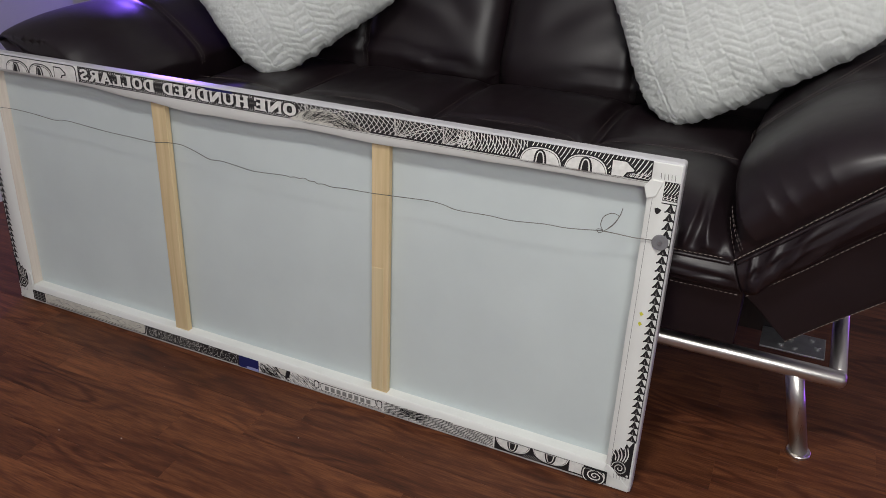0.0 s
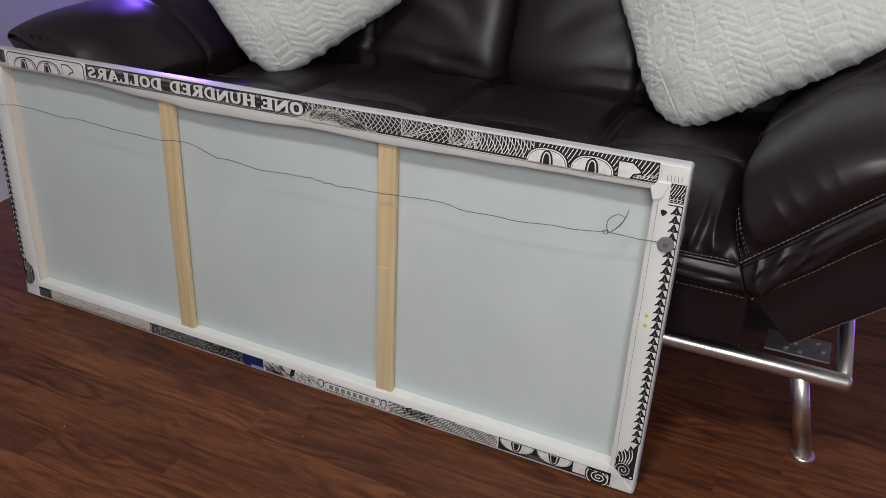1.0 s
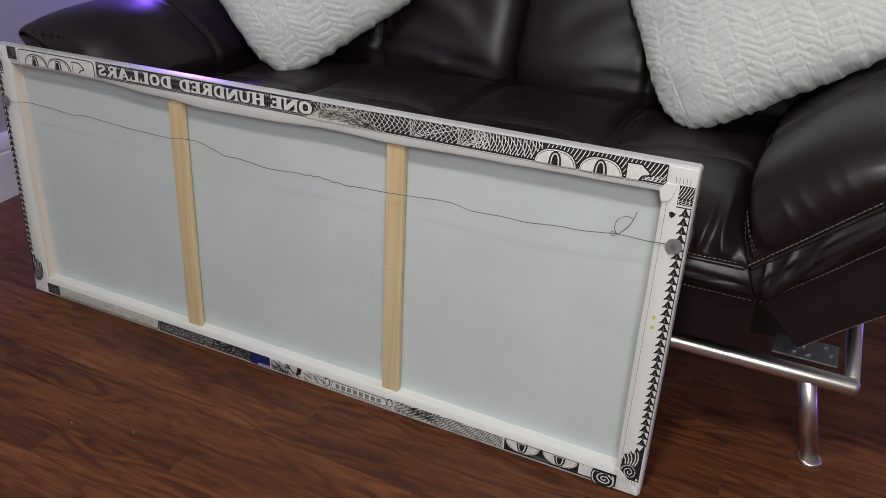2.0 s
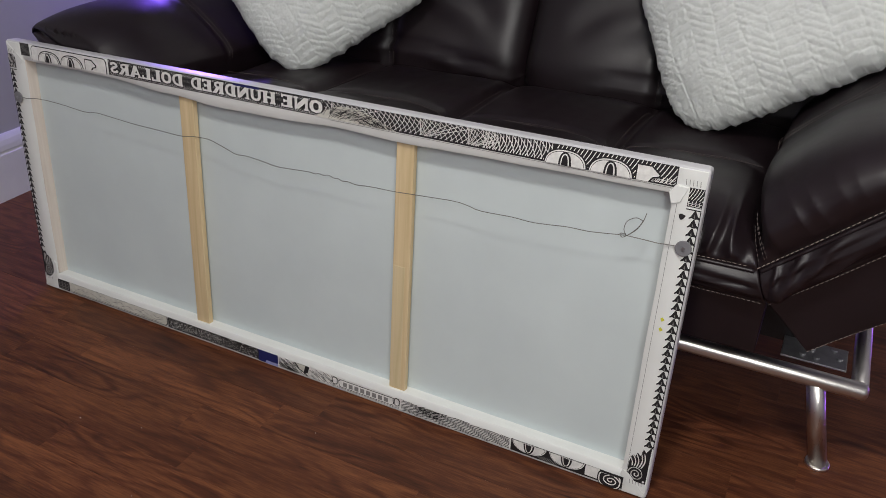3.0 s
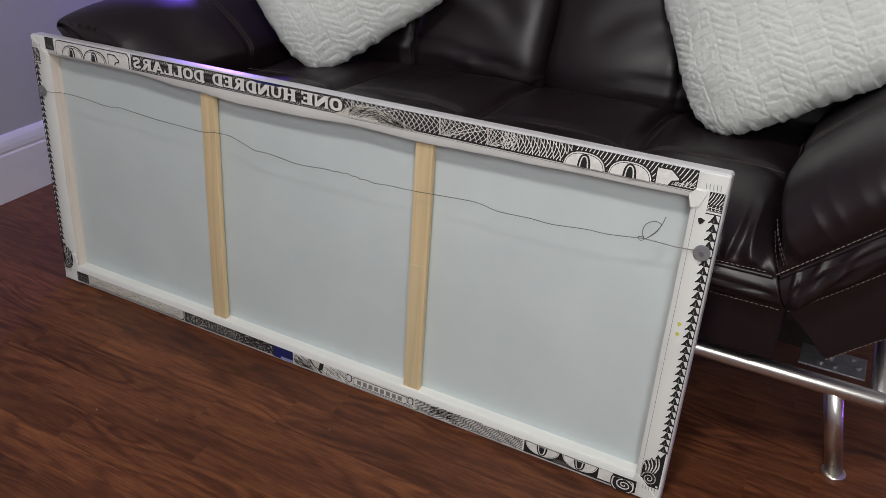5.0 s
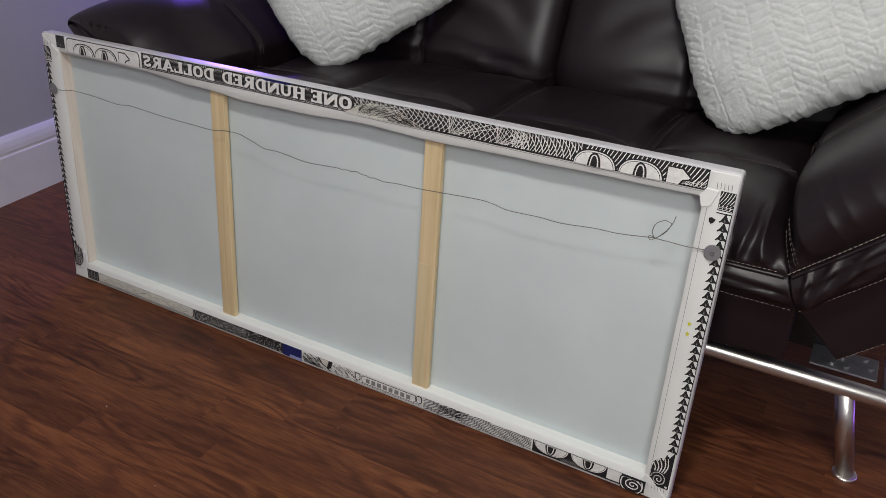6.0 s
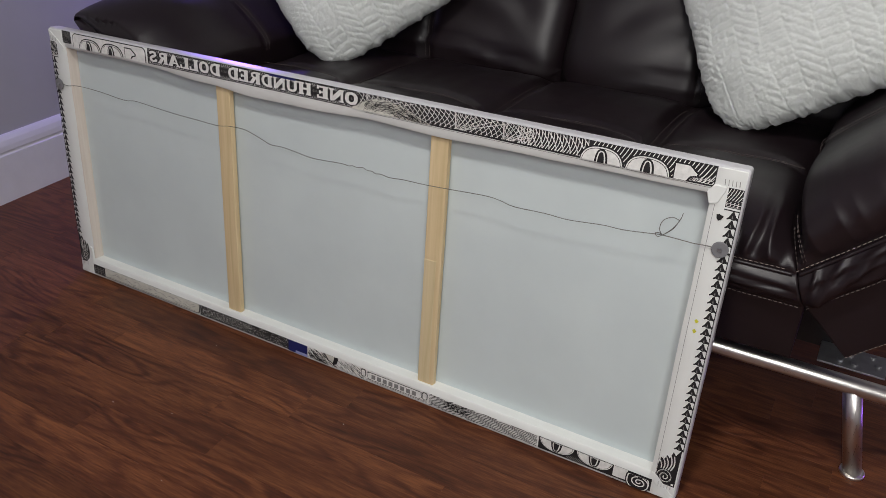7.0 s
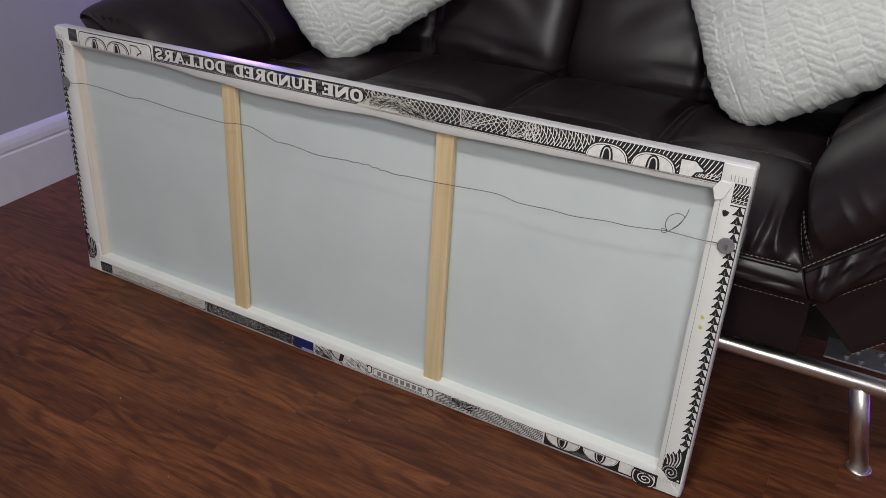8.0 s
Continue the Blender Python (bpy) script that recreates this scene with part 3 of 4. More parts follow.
# glued joint in the second bar: the lower length shows paler wood
part("bar_splice", box(bmesh.new(), 0.2348, 0.2600, 0.0056, 0.0075, BAR + 0.004, 0.318, 0.0003, 1), pine("pine_pale", (0.62, 0.50, 0.28), (0.74, 0.61, 0.38)), canvas, "paler spliced length of pine")


def ribbon(length_pts, outer, inner, vertical=False, y=-0.0012, thick=0.0011, sign=1):
    # a strip of cloth between an outer and an inner edge, each a function of the run
    bm = bmesh.new()
    rows = []
    for s in length_pts:
        a, b = outer(s), inner(s)
        row = []
        for f, dy in ((0, 0.0012), (0.03, 0), (0.5, -0.0002), (0.97, 0), (1.0, 0.0014)):
            q = a + (b - a) * f
            row.append(bm.verts.new((q, y + dy, s) if vertical else (s, y + dy, q)))
        rows.append(row)
    for r0, r1 in zip(rows, rows[1:]):
        for k in range(4):
            bm.faces.new((r0[k], r1[k], r1[k + 1], r0[k + 1]))
    bmesh.ops.recalc_face_normals(bm, faces=bm.faces)
    return bm


def wobble(s, seed, amount):
    return amount * (noise.noise(Vector((s * 5, seed, 0))) + 0.5 * noise.noise(Vector((s * 14, seed, 3))))


run_x = [-W2 + 0.003 + (2 * W2 - 0.006) * k / 120 for k in range(121)]
run_z = [0.004 + (H - 0.008) * k / 60 for k in range(61)]
TOP_HEM = [(-0.77, 0.572), (-0.64, 0.5706), (-0.46, 0.5700), (-0.30, 0.5611), (-0.153, 0.5530), (-0.016, 0.5552), (0.111, 0.5595), (0.229, 0.5575), (0.44, 0.5605), (0.63, 0.5635), (0.77, 0.566)]


def top_hem(s):
    # the lower edge of the top flap sags between its staples
    for (x0, z0), (x1, z1) in zip(TOP_HEM, TOP_HEM[1:]):
        if s <= x1:
            return z0 + (z1 - z0) * smoothstep(x0, x1, s)
    return TOP_HEM[-1][1]


flaps = {}
flaps["top"] = part("canvas_flap", ribbon(run_x, lambda s: H - 0.003, lambda s: top_hem(s) + wobble(s, 1, 0.0016)), M_CANVAS, canvas, "folded canvas edge with engraved print", smooth=True)
flaps["bottom"] = part("canvas_flap", ribbon(run_x, lambda s: 0.003, lambda s: 0.0475 + wobble(s, 2, 0.003)), M_CANVAS, canvas, "folded canvas edge with engraved print", smooth=True)
flaps["left"] = part("canvas_flap", ribbon(run_z, lambda s: -W2 + 0.003, lambda s: -W2 + 0.0540 + wobble(s, 3, 0.003), True, -0.0016), M_CANVAS, canvas, "folded canvas edge with engraved print", smooth=True)
flaps["right"] = part("canvas_flap", ribbon(run_z, lambda s: W2 - 0.003, lambda s: W2 - 0.0480 + wobble(s, 4, 0.0012), True, -0.0016), M_CANVAS, canvas, "folded canvas edge with engraved print", smooth=True)
LAYER = 0.0006


def flat(name, pts, mat, flap, layer):
    # printed patch: a thin polygon lying on the flap
    y = -0.0022 - LAYER * layer
    bm = bmesh.new()
    f = bm.faces.new([bm.verts.new((x, y, z)) for x, z in pts])
    if f.calc_area() > 0:
        f.normal_update()
        if f.normal.y > 0:
            f.normal_flip()
    bmesh.ops.triangulate(bm, faces=bm.faces)
    return part(name, bm, mat, flaps[flap])


def rect(x0, x1, z0, z1):
    return [(x0, z0), (x1, z0), (x1, z1), (x0, z1)]


def rounded(x0, x1, z0, z1, r, corners=(1, 1, 1, 1)):
    out = []
    for (cx, cz, a0), on in zip(((x1 - r, z1 - r, 0), (x0 + r, z1 - r, 90), (x0 + r, z0 + r, 180), (x1 - r, z0 + r, 270)), corners):
        if on:
            out += [(cx + r * math.cos(radians(a0 + k * 15)), cz + r * math.sin(radians(a0 + k * 15))) for k in range(7)]
        else:
            out.append((x1 if a0 in (0, 270) else x0, z1 if a0 < 170 else z0))
    return out


def oval_cut(cx, cz, rx, rz, low=None, high=None, steps=40):
    # an oval clipped by a level line below or above
    out = []
    for k in range(steps):
        a = math.tau * k / steps
        x, z = cx + rx * math.copysign(abs(math.cos(a)) ** 0.8, math.cos(a)), cz + rz * math.copysign(abs(math.sin(a)) ** 0.8, math.sin(a))
        if low is not None:
            z = max(low, z)
        if high is not None:
            z = min(high, z)
        if not out or (abs(out[-1][0] - x) + abs(out[-1][1] - z)) > 1e-6:
            out.append((x, z))
    return out


def numeral_zero(flap, cx, cz, rx, rz, low, high, layer=2):
    # bold outlined zero with a narrow dark core
    flat("numeral_outline", oval_cut(cx, cz, rx, rz, low, high), P_DARK, flap, layer)
    flat("numeral_fill", oval_cut(cx, cz, rx - 0.0022, rz - 0.0022, low, high), P_LIGHT, flap, layer + 1)
    flat("numeral_line", oval_cut(cx, cz, rx - 0.0040, rz - 0.0040, low, high), P_DARK, flap, layer + 2)
    flat("numeral_fill", oval_cut(cx, cz, rx - 0.0048, rz - 0.0048, low, high), P_LIGHT, flap, layer + 3)
    flat("numeral_core", oval_cut(cx, cz, rx * 0.30, rz * 0.86, low, high), P_DARK, flap, layer + 4)
    flat("numeral_core", oval_cut(cx, cz, rx * 0.21, rz * 0.78, low, high), P_LIGHT, flap, layer + 5)
    flat("numeral_core", oval_cut(cx, cz, rx * 0.15, rz * 0.72, low, high), P_DARK, flap, layer + 6)


def numeral_one(flap, x, z_top, z_low, size, layer=2):
    # mirrored figure one, cut off below: stem at x, flag to its right
    w = size
    shape = [(x, z_low), (x, z_top), (x + w * 0.62, z_top), (x + w, z_top - w * 0.30), (x + w * 0.98, z_top - w * 0.46), (x + w * 0.74, z_top - w * 0.50), (x + w * 0.60, z_top - w * 0.75), (x + w * 0.58, z_low)]
    inner = [(x + 0.0022, z_low), (x + 0.0022, z_top - 0.0022), (x + w * 0.60, z_top - 0.0022), (x + w * 0.93, z_top - w * 0.34), (x + w * 0.90, z_top - w * 0.40), (x + w * 0.66, z_top - w * 0.46), (x + w * 0.52, z_top - w * 0.72), (x + w * 0.50, z_low)]
    shape, inner = ([(px, max(z_low, pz)) for px, pz in poly] for poly in (shape, inner))
    flat("numeral_outline", shape, P_DARK, flap, layer)
    flat("numeral_fill", inner, P_LIGHT, flap, layer + 1)


def engrave(name, paths, mat, flap, layer, width, inside=None):
    # fine printed lines: ribbons along the paths, broken where they leave the field
    y = -0.0022 - LAYER * layer
    verts, faces = [], []
    for path in paths:
        last = None
        n = len(path)
        for k, (x, z) in enumerate(path):
            if inside and not inside(x, z):
                last = None
                continue
            (xa, za), (xb, zb) = path[max(0, k - 1)], path[min(n - 1, k + 1)]
            d = math.hypot(xb - xa, zb - za) or 1.0
            w = width * (0.5 if k in (0, n - 1) else 1.0) / 2
            nx_, nz_ = -(zb - za) / d * w, (xb - xa) / d * w
            verts += [(x + nx_, y, z + nz_), (x - nx_, y, z - nz_)]
            if last is not None:
                faces.append((last, last + 1, len(verts) - 1, len(verts) - 2))
            last = len(verts) - 2
    me = bpy.data.meshes.new(name)
    me.from_pydata(verts, [], faces)
    me.materials.append(mat)
    ob = new(name, me)
    ob.parent = flaps[flap]
    return ob


def within(x0, x1, z0, z1):
    return lambda x, z: x0 <= x <= x1 and z0 <= z <= z1


def slanted(x0, x1, z0, z1, pitch, lean, bow, steps=9):
    # a row of bowed strokes crossing the field from its lower to its upper edge
    out, x = [], x0 - abs(lean)
    while x < x1 + abs(lean):
        out.append([(x + lean * (k / steps) + bow * math.sin(math.pi * k / steps), z0 + (z1 - z0) * k / steps) for k in range(steps + 1)])
        x += pitch
    return out


def scrawl(x0, x1, z, amp, pitch):
    # a looping pen line running along the field
    n = int((x1 - x0) / pitch * 8)
    return [(x0 + (x1 - x0) * k / n + 0.35 * pitch * math.sin(k * math.tau / 8 + 1), z + amp * math.sin(k * math.tau / 8)) for k in range(n + 1)]


def hairs(count, seed, x0, x1, z0, z1, length, angle, spread, bow=0.0):
    # short strokes scattered over the field
    r = random.Random(seed)
    out = []
    for _ in range(count):
        x, z, l = r.uniform(x0, x1), r.uniform(z0, z1), length * r.uniform(0.6, 1.3)
        a = radians((angle(x) if callable(angle) else angle) + r.uniform(-spread, spread))
        out.append([(x + l * k / 4 * math.cos(a) - bow * math.sin(math.pi * k / 4) * math.sin(a), z + l * k / 4 * math.sin(a) + bow * math.sin(math.pi * k / 4) * math.cos(a)) for k in range(5)])
    return out


# heavy slab letters in a unit-high box: strokes of points and a width; the first entry is the letter's width
GLYPHS = {
    "O": (0.86, [([(0.43, 0.08), (0.23, 0.16), (0.15, 0.35), (0.15, 0.65), (0.23, 0.84), (0.43, 0.92), (0.63, 0.84), (0.71, 0.65), (0.71, 0.35), (0.63, 0.16), (0.43, 0.08)], 0.20)]),
    "N": (0.98, [([(0.16, 0.0), (0.16, 1.0)], 0.13), ([(0.82, 0.0), (0.82, 1.0)], 0.13), ([(0.20, 0.90), (0.78, 0.10)], 0.27), ([(0.02, 0.05), (0.32, 0.05)], 0.10), ([(0.02, 0.95), (0.30, 0.95)], 0.10), ([(0.66, 0.95), (0.97, 0.95)], 0.10)]),
    "E": (0.80, [([(0.24, 0.0), (0.24, 1.0)], 0.27), ([(0.04, 0.06), (0.76, 0.06)], 0.12), ([(0.04, 0.94), (0.76, 0.94)], 0.12), ([(0.3, 0.5), (0.60, 0.5)], 0.12), ([(0.71, 0.0), (0.71, 0.26)], 0.10), ([(0.71, 0.74), (0.71, 1.0)], 0.10), ([(0.58, 0.36), (0.58, 0.64)], 0.09)]),
    "H": (0.98, [([(0.22, 0.0), (0.22, 1.0)], 0.25), ([(0.76, 0.0), (0.76, 1.0)], 0.25), ([(0.3, 0.5), (0.7, 0.5)], 0.13), ([(0.02, 0.05), (0.42, 0.05)], 0.10), ([(0.02, 0.95), (0.42, 0.95)], 0.10), ([(0.56, 0.05), (0.96, 0.05)], 0.10), ([(0.56, 0.95), (0.96, 0.95)], 0.10)]),
    "U": (0.94, [([(0.22, 1.0), (0.22, 0.30), (0.32, 0.12), (0.48, 0.08), (0.66, 0.14), (0.75, 0.32), (0.75, 1.0)], 0.18), ([(0.02, 0.95), (0.42, 0.95)], 0.10), ([(0.58, 0.95), (0.92, 0.95)], 0.10)]),
    "D": (0.92, [([(0.24, 0.0), (0.24, 1.0)], 0.25), ([(0.04, 0.06), (0.46, 0.06), (0.68, 0.18), (0.77, 0.40), (0.77, 0.60), (0.68, 0.82), (0.46, 0.94), (0.04, 0.94)], 0.17)]),
    "R": (0.94, [([(0.24, 0.0), (0.24, 1.0)], 0.25), ([(0.04, 0.94), (0.52, 0.94), (0.68, 0.84), (0.68, 0.64), (0.52, 0.53), (0.3, 0.53)], 0.15), ([(0.48, 0.52), (0.74, 0.06)], 0.22), ([(0.04, 0.05), (0.42, 0.05)], 0.10), ([(0.66, 0.05), (0.92, 0.05)], 0.10)]),
    "L": (0.78, [([(0.24, 0.0), (0.24, 1.0)], 0.26), ([(0.04, 0.06), (0.74, 0.06)], 0.12), ([(0.69, 0.0), (0.69, 0.34)], 0.11), ([(0.04, 0.95), (0.44, 0.95)], 0.10)]),
    "A": (1.0, [([(0.16, 0.0), (0.50, 1.0)], 0.12), ([(0.84, 0.0), (0.48, 1.0)], 0.27), ([(0.26, 0.30), (0.7, 0.30)], 0.11), ([(0.02, 0.05), (0.32, 0.05)], 0.10), ([(0.62, 0.05), (1.0, 0.05)], 0.10)]),
    "S": (0.76, [([(0.62, 0.70), (0.58, 0.86), (0.38, 0.92), (0.20, 0.84), (0.17, 0.68), (0.30, 0.55), (0.50, 0.45), (0.60, 0.31), (0.56, 0.14), (0.36, 0.08), (0.17, 0.14), (0.13, 0.30)], 0.19)]),
}


def stroke(bm, pts, width, place, y):
    # a band of even width along the points, mitred at the bends
    pts = [Vector(p) for p in pts]
    closed = (pts[0] - pts[-1]).length < 1e-6
    if closed:
        pts = pts[:-1]
    n, rails = len(pts), []
    for i, p in enumerate(pts):
        a = pts[i - 1] if (i or closed) else p
        c = pts[(i + 1) % n] if (i < n - 1 or closed) else p
        t = (c - a).normalized()
        s = Vector((-t.y, t.x)) * width / 2
        rails.append([bm.verts.new((place((p + s).x, (p + s).y)[0], y, place((p + s).x, (p + s).y)[1])), bm.verts.new((place((p - s).x, (p - s).y)[0], y, place((p - s).x, (p - s).y)[1]))])
    for i in range(n if closed else n - 1):
        a, c = rails[i], rails[(i + 1) % n]
        f = bm.faces.new((a[0], a[1], c[1], c[0]))
        f.normal_update()
        if f.normal.y > 0:
            f.normal_flip()


def lettering(text, x_right, z, height, width, flap, layer):
    # mirrored letters, running from right to left, each with a dark outline
    total = sum(GLYPHS[c][0] for c in text)
    run = 0.0
    for c in text:
        w, strokes = GLYPHS[c]
        start = run

        def place(gx, gz):
            return x_right - (start + gx) / total * width, z + gz * height

        for name, mat, grow, lay in (("letter_outline", P_DARK, 0.20, layer), ("letter", P_LIGHT, 0.035, layer + 1)):
            bm = bmesh.new()
            for k, (pts, sw) in enumerate(strokes):
                stroke(bm, pts, sw + grow, place, -0.0022 - LAYER * lay - 0.00004 * k)
            part(name, bm, mat, flaps[flap])
        run += w


# top border
T0, T1 = 0.5765, 0.6072
flat("print_block", rect(-0.7135, -0.6855, T0 + 0.005, T1 + 0.001), P_DARK, "top", 0)
engrave("print_line_work", slanted(-0.7135, -0.6855, T0 + 0.005, T1 + 0.001, 0.0035, 0.010, 0.002), P_GREY, "top", 1, 0.0008, within(-0.7135, -0.6855, T0, T1 + 0.001))
flat("print_panel", rounded(-0.6796, -0.4524, T0 - 0.001, T1, 0.010, (1, 1, 0, 0)), P_DARK, "top", 0)
flat("print_panel", rounded(-0.6778, -0.4542, T0 - 0.001, T1 - 0.0018, 0.009, (1, 1, 0, 0)), P_LIGHT, "top", 1)
for cx in (-0.6240, -0.5545):
    numeral_zero("top", cx, 0.572, 0.0352, 0.0285, T0 + 0.0005, T1)
numeral_one("top", -0.5150, 0.6000, T0 + 0.0015, 0.034)
flat("print_band", rounded(-0.4470, 0.0890, T0 - 0.0005, T1 + 0.0006, 0.008, (1, 0, 0, 1)), P_DARK, "top", 0)
band = within(-0.445, 0.086, T0, T1)
engrave("print_scrawl", [scrawl(-0.445, 0.086, z, 0.0022, 0.0052) for z in (T0 + 0.0035, T1 - 0.0030)], P_LIGHT, "top", 1, 0.00060, band)
engrave("print_scrawl", [scrawl(-0.443, 0.086, z, 0.0020, 0.0041) for z in (T0 + 0.0062, 0.5930, T1 - 0.0058)], P_GREY, "top", 1, 0.00060, band)
for x_right, width, word in ((0.0865, 0.0930, "ONE"), (-0.0180, 0.2060, "HUNDRED"), (-0.2420, 0.1990, "DOLLARS")):
    lettering(word, x_right, T0 + 0.0056, 0.0222, width, "top", 2)
flat("print_blue", rect(-0.1180, -0.0550, T1 - 0.0035, T1 + 0.0004), P_BLUE, "top", 4)
# woven rosettes behind the crown of hair, then steep fans of strokes
field = within(0.0880, 0.4300, T0 - 0.0015, T1)
flat("print_lattice", rect(0.0880, 0.4300, T0 - 0.0015, T1), P_DARK, "top", 0)
weave = slanted(0.088, 0.430, T0 - 0.002, T1, 0.0098, 0.026, 0.006) + slanted(0.088, 0.430, T0 - 0.002, T1, 0.0098, -0.026, 0.006)
for cx in (0.105, 0.285, 0.375):
    weave += [[(cx + (0.004 + 0.002 * r) * k * 0.5 * r / 5, T0 - 0.002 + (T1 - T0 + 0.002) * k / 8) for k in range(9)] for r in range(-7, 8)]
engrave("print_line_work", weave, P_LIGHT, "top", 1, 0.00105, field)
field = within(0.4000, 0.5250, T0 - 0.0015, T1)
flat("print_fan", rect(0.4300, 0.5250, T0 - 0.0015, T1), P_DARK, "top", 0)
engrave("print_line_work", slanted(0.400, 0.525, T0 - 0.002, T1, 0.0052, 0.010, 0.004) + slanted(0.400, 0.525, T0 - 0.002, T1, 0.0120, -0.016, 0.005), P_LIGHT, "top", 1, 0.0014, field)
feather = [(0.070 + 0.168 * k / 24, T0 - 0.001 + 0.0265 * math.sin(math.pi * min(1, (k / 24) ** 0.80))) for k in range(25)]
flat("print_crown", feather[::-1], P_CREAM, "top", 2)


def in_crown(x, z):
    f = (x - 0.070) / 0.168
    return 0 < f < 1 and T0 - 0.001 < z < T0 - 0.001 + 0.0262 * math.sin(math.pi * min(1, f ** 0.80))


engrave("print_hatching", hairs(260, 3, 0.070, 0.238, T0, T1, 0.017, lambda x: 52 - (x - 0.07) * 560, 16, 0.0015), P_DARK, "top", 3, 0.00062, in_crown)
engrave("print_hatching", hairs(70, 5, 0.150, 0.238, T0, T1, 0.016, lambda x: 20 - (x - 0.07) * 380, 12, 0.0015), P_DARK, "top", 4, 0.0011, in_crown)
flat("print_hatch", rect(0.5250, 0.7165, T0 - 0.0015, T1), P_DARK, "top", 0)
field = within(0.5250, 0.7160, T0 - 0.0015, T1)
engrave("print_line_work", slanted(0.525, 0.716, T0 - 0.002, T1, 0.0066, 0.020, 0.0015), P_LIGHT, "top", 1, 0.0014, field)
engrave("print_scrawl", [scrawl(0.672, 0.714, z, 0.0022, 0.0056) for z in (0.5800, 0.5845)], P_LIGHT, "top", 1, 0.0008, field)
for cx in (0.5435, 0.6164):
    numeral_zero("top", cx, 0.570, 0.0362, 0.0320, T0 - 0.0005, T1)
numeral_one("top", 0.6545, 0.6020, T0 - 0.0005, 0.0385)
flat("fold_line", rect(0.10, 0.715, T0 - 0.0035, T0 - 0.0029), P_GREY, "top", 1)

# bottom border
B0, B1 = 0.0072, 0.0330
flat("print_block", rect(-0.714, -0.6740, B0, B1), P_DARK, "bottom", 0)
engrave("print_scrawl", [scrawl(-0.712, -0.676, z, 0.0035, 0.010) for z in (B0 + 0.005, B0 + 0.012, B0 + 0.019)], P_GREY, "bottom", 1, 0.0014, within(-0.713, -0.675, B0, B1))
flat("print_panel", rounded(-0.6740, -0.3520, B0, B1, 0.010, (0, 0, 1, 1)), P_DARK, "bottom", 0)
flat("print_panel", rounded(-0.6725, -0.3540, B0 + 0.0020, B1, 0.009, (0, 0, 1, 1)), P_CREAM, "bottom", 1)
flat("print_line", rect(-0.660, -0.368, B0 + 0.0048, B0 + 0.0056), P_DARK, "bottom", 2)
engrave("print_flourish", [[(x + 0.042 * k / 12, B0 + 0.013 + 0.0042 * math.sin(k / 12 * 5 + x * 40)) for k in range(13)] for x in (-0.655, -0.605, -0.550, -0.500, -0.455, -0.405)], P_GREY, "bottom", 2, 0.0009)
engrave("print_flourish", [[(x + 0.030 * k / 12, B0 + 0.018 + 0.0030 * math.sin(k / 12 * 7 + x * 90)) for k in range(13)] for x in (-0.640, -0.570, -0.520, -0.440, -0.395)], P_GREY, "bottom", 2, 0.0007)
field = within(-0.3500, -0.0900, B0 + 0.0006, B1)
flat("print_lattice", rect(-0.3510, -0.0890, B0, B1), P_DARK, "bottom", 0)
engrave("print_stipple", slanted(-0.350, -0.215, B0, B1, 0.0046, 0.012, 0.003), P_GREY, "bottom", 1, 0.0010, field)
engrave("print_stipple", hairs(330, 11, -0.345, -0.090, B0, B1, 0.0042, 50, 60, 0.0008), P_LIGHT, "bottom", 2, 0.00062, field)
flat("print_blue", rect(-0.0890, -0.0370, B0 - 0.002, B1), P_BLUE, "bottom", 0)
flat("print_blue", rect(-0.0690, -0.0370, B0 - 0.002, B0 + 0.005), plain("print_sky", (0.28, 0.30, 0.55), 0.7), "bottom", 1)
flat("print_coat", rect(-0.0370, 0.1130, B0, B1), P_LIGHT, "bottom", 0)
coat = within(-0.0365, 0.1125, B0, B1)
engrave("print_hatching", hairs(110, 17, -0.036, 0.010, B0, B1, 0.012, -38, 14), P_DARK, "bottom", 1, 0.0012, coat)
engrave("print_hatching", hairs(90, 18, 0.005, 0.112, B0, B1, 0.016, -32, 10), P_DARK, "bottom", 1, 0.0007, coat)
flat("print_lapel", [(0.006, B1), (0.018, B0 + 0.012), (0.034, B0 + 0.006), (0.042, B0 + 0.010), (0.046, B1)], P_DARK, "bottom", 2)
flat("print_lapel", [(0.012, B1), (0.021, B0 + 0.014), (0.032, B0 + 0.010), (0.036, B1)], P_CREAM, "bottom", 3)
flat("print_swell", rect(0.1130, 0.5050, B0, B1), P_LIGHT, "bottom", 0)
waves = []
for r in range(-16, 12):
    z = B0 + 0.0030 * r
    waves.append([(0.268 + 0.240 * k / 40, z + 0.020 * math.sin(k / 40 * 2.4) + 0.0008 * math.sin(k * 0.9 + r)) for k in range(41)])
engrave("print_swell_line", waves, P_DARK, "bottom", 1, 0.0013, within(0.2660, 0.5050, B0, B1))
engrave("print_hatching", hairs(60, 19, 0.300, 0.360, B0 + 0.006, B1, 0.014, 20, 10), P_DARK, "bottom", 2, 0.0009, within(0.2660, 0.5050, B0, B1))
engrave("print_line_work", [[(0.114 + 0.15 * k / 20, B0 + 0.002 + dz) for k in range(21)] for dz in (0.0, 0.0022, 0.0200)], P_DARK, "bottom", 1, 0.0007)
flat("banner", [(0.122, B0 + 0.005), (0.246, B0 + 0.005), (0.252, B0 + 0.010), (0.250, B1 - 0.003), (0.124, B1 - 0.003), (0.118, B1 - 0.008)], P_DARK, "bottom", 2)
flat("banner", [(0.1235, B0 + 0.006), (0.2452, B0 + 0.006), (0.2506, B0 + 0.0104), (0.2488, B1 - 0.004), (0.1254, B1 - 0.004), (0.1196, B1 - 0.008)], P_LIGHT, "bottom", 3)
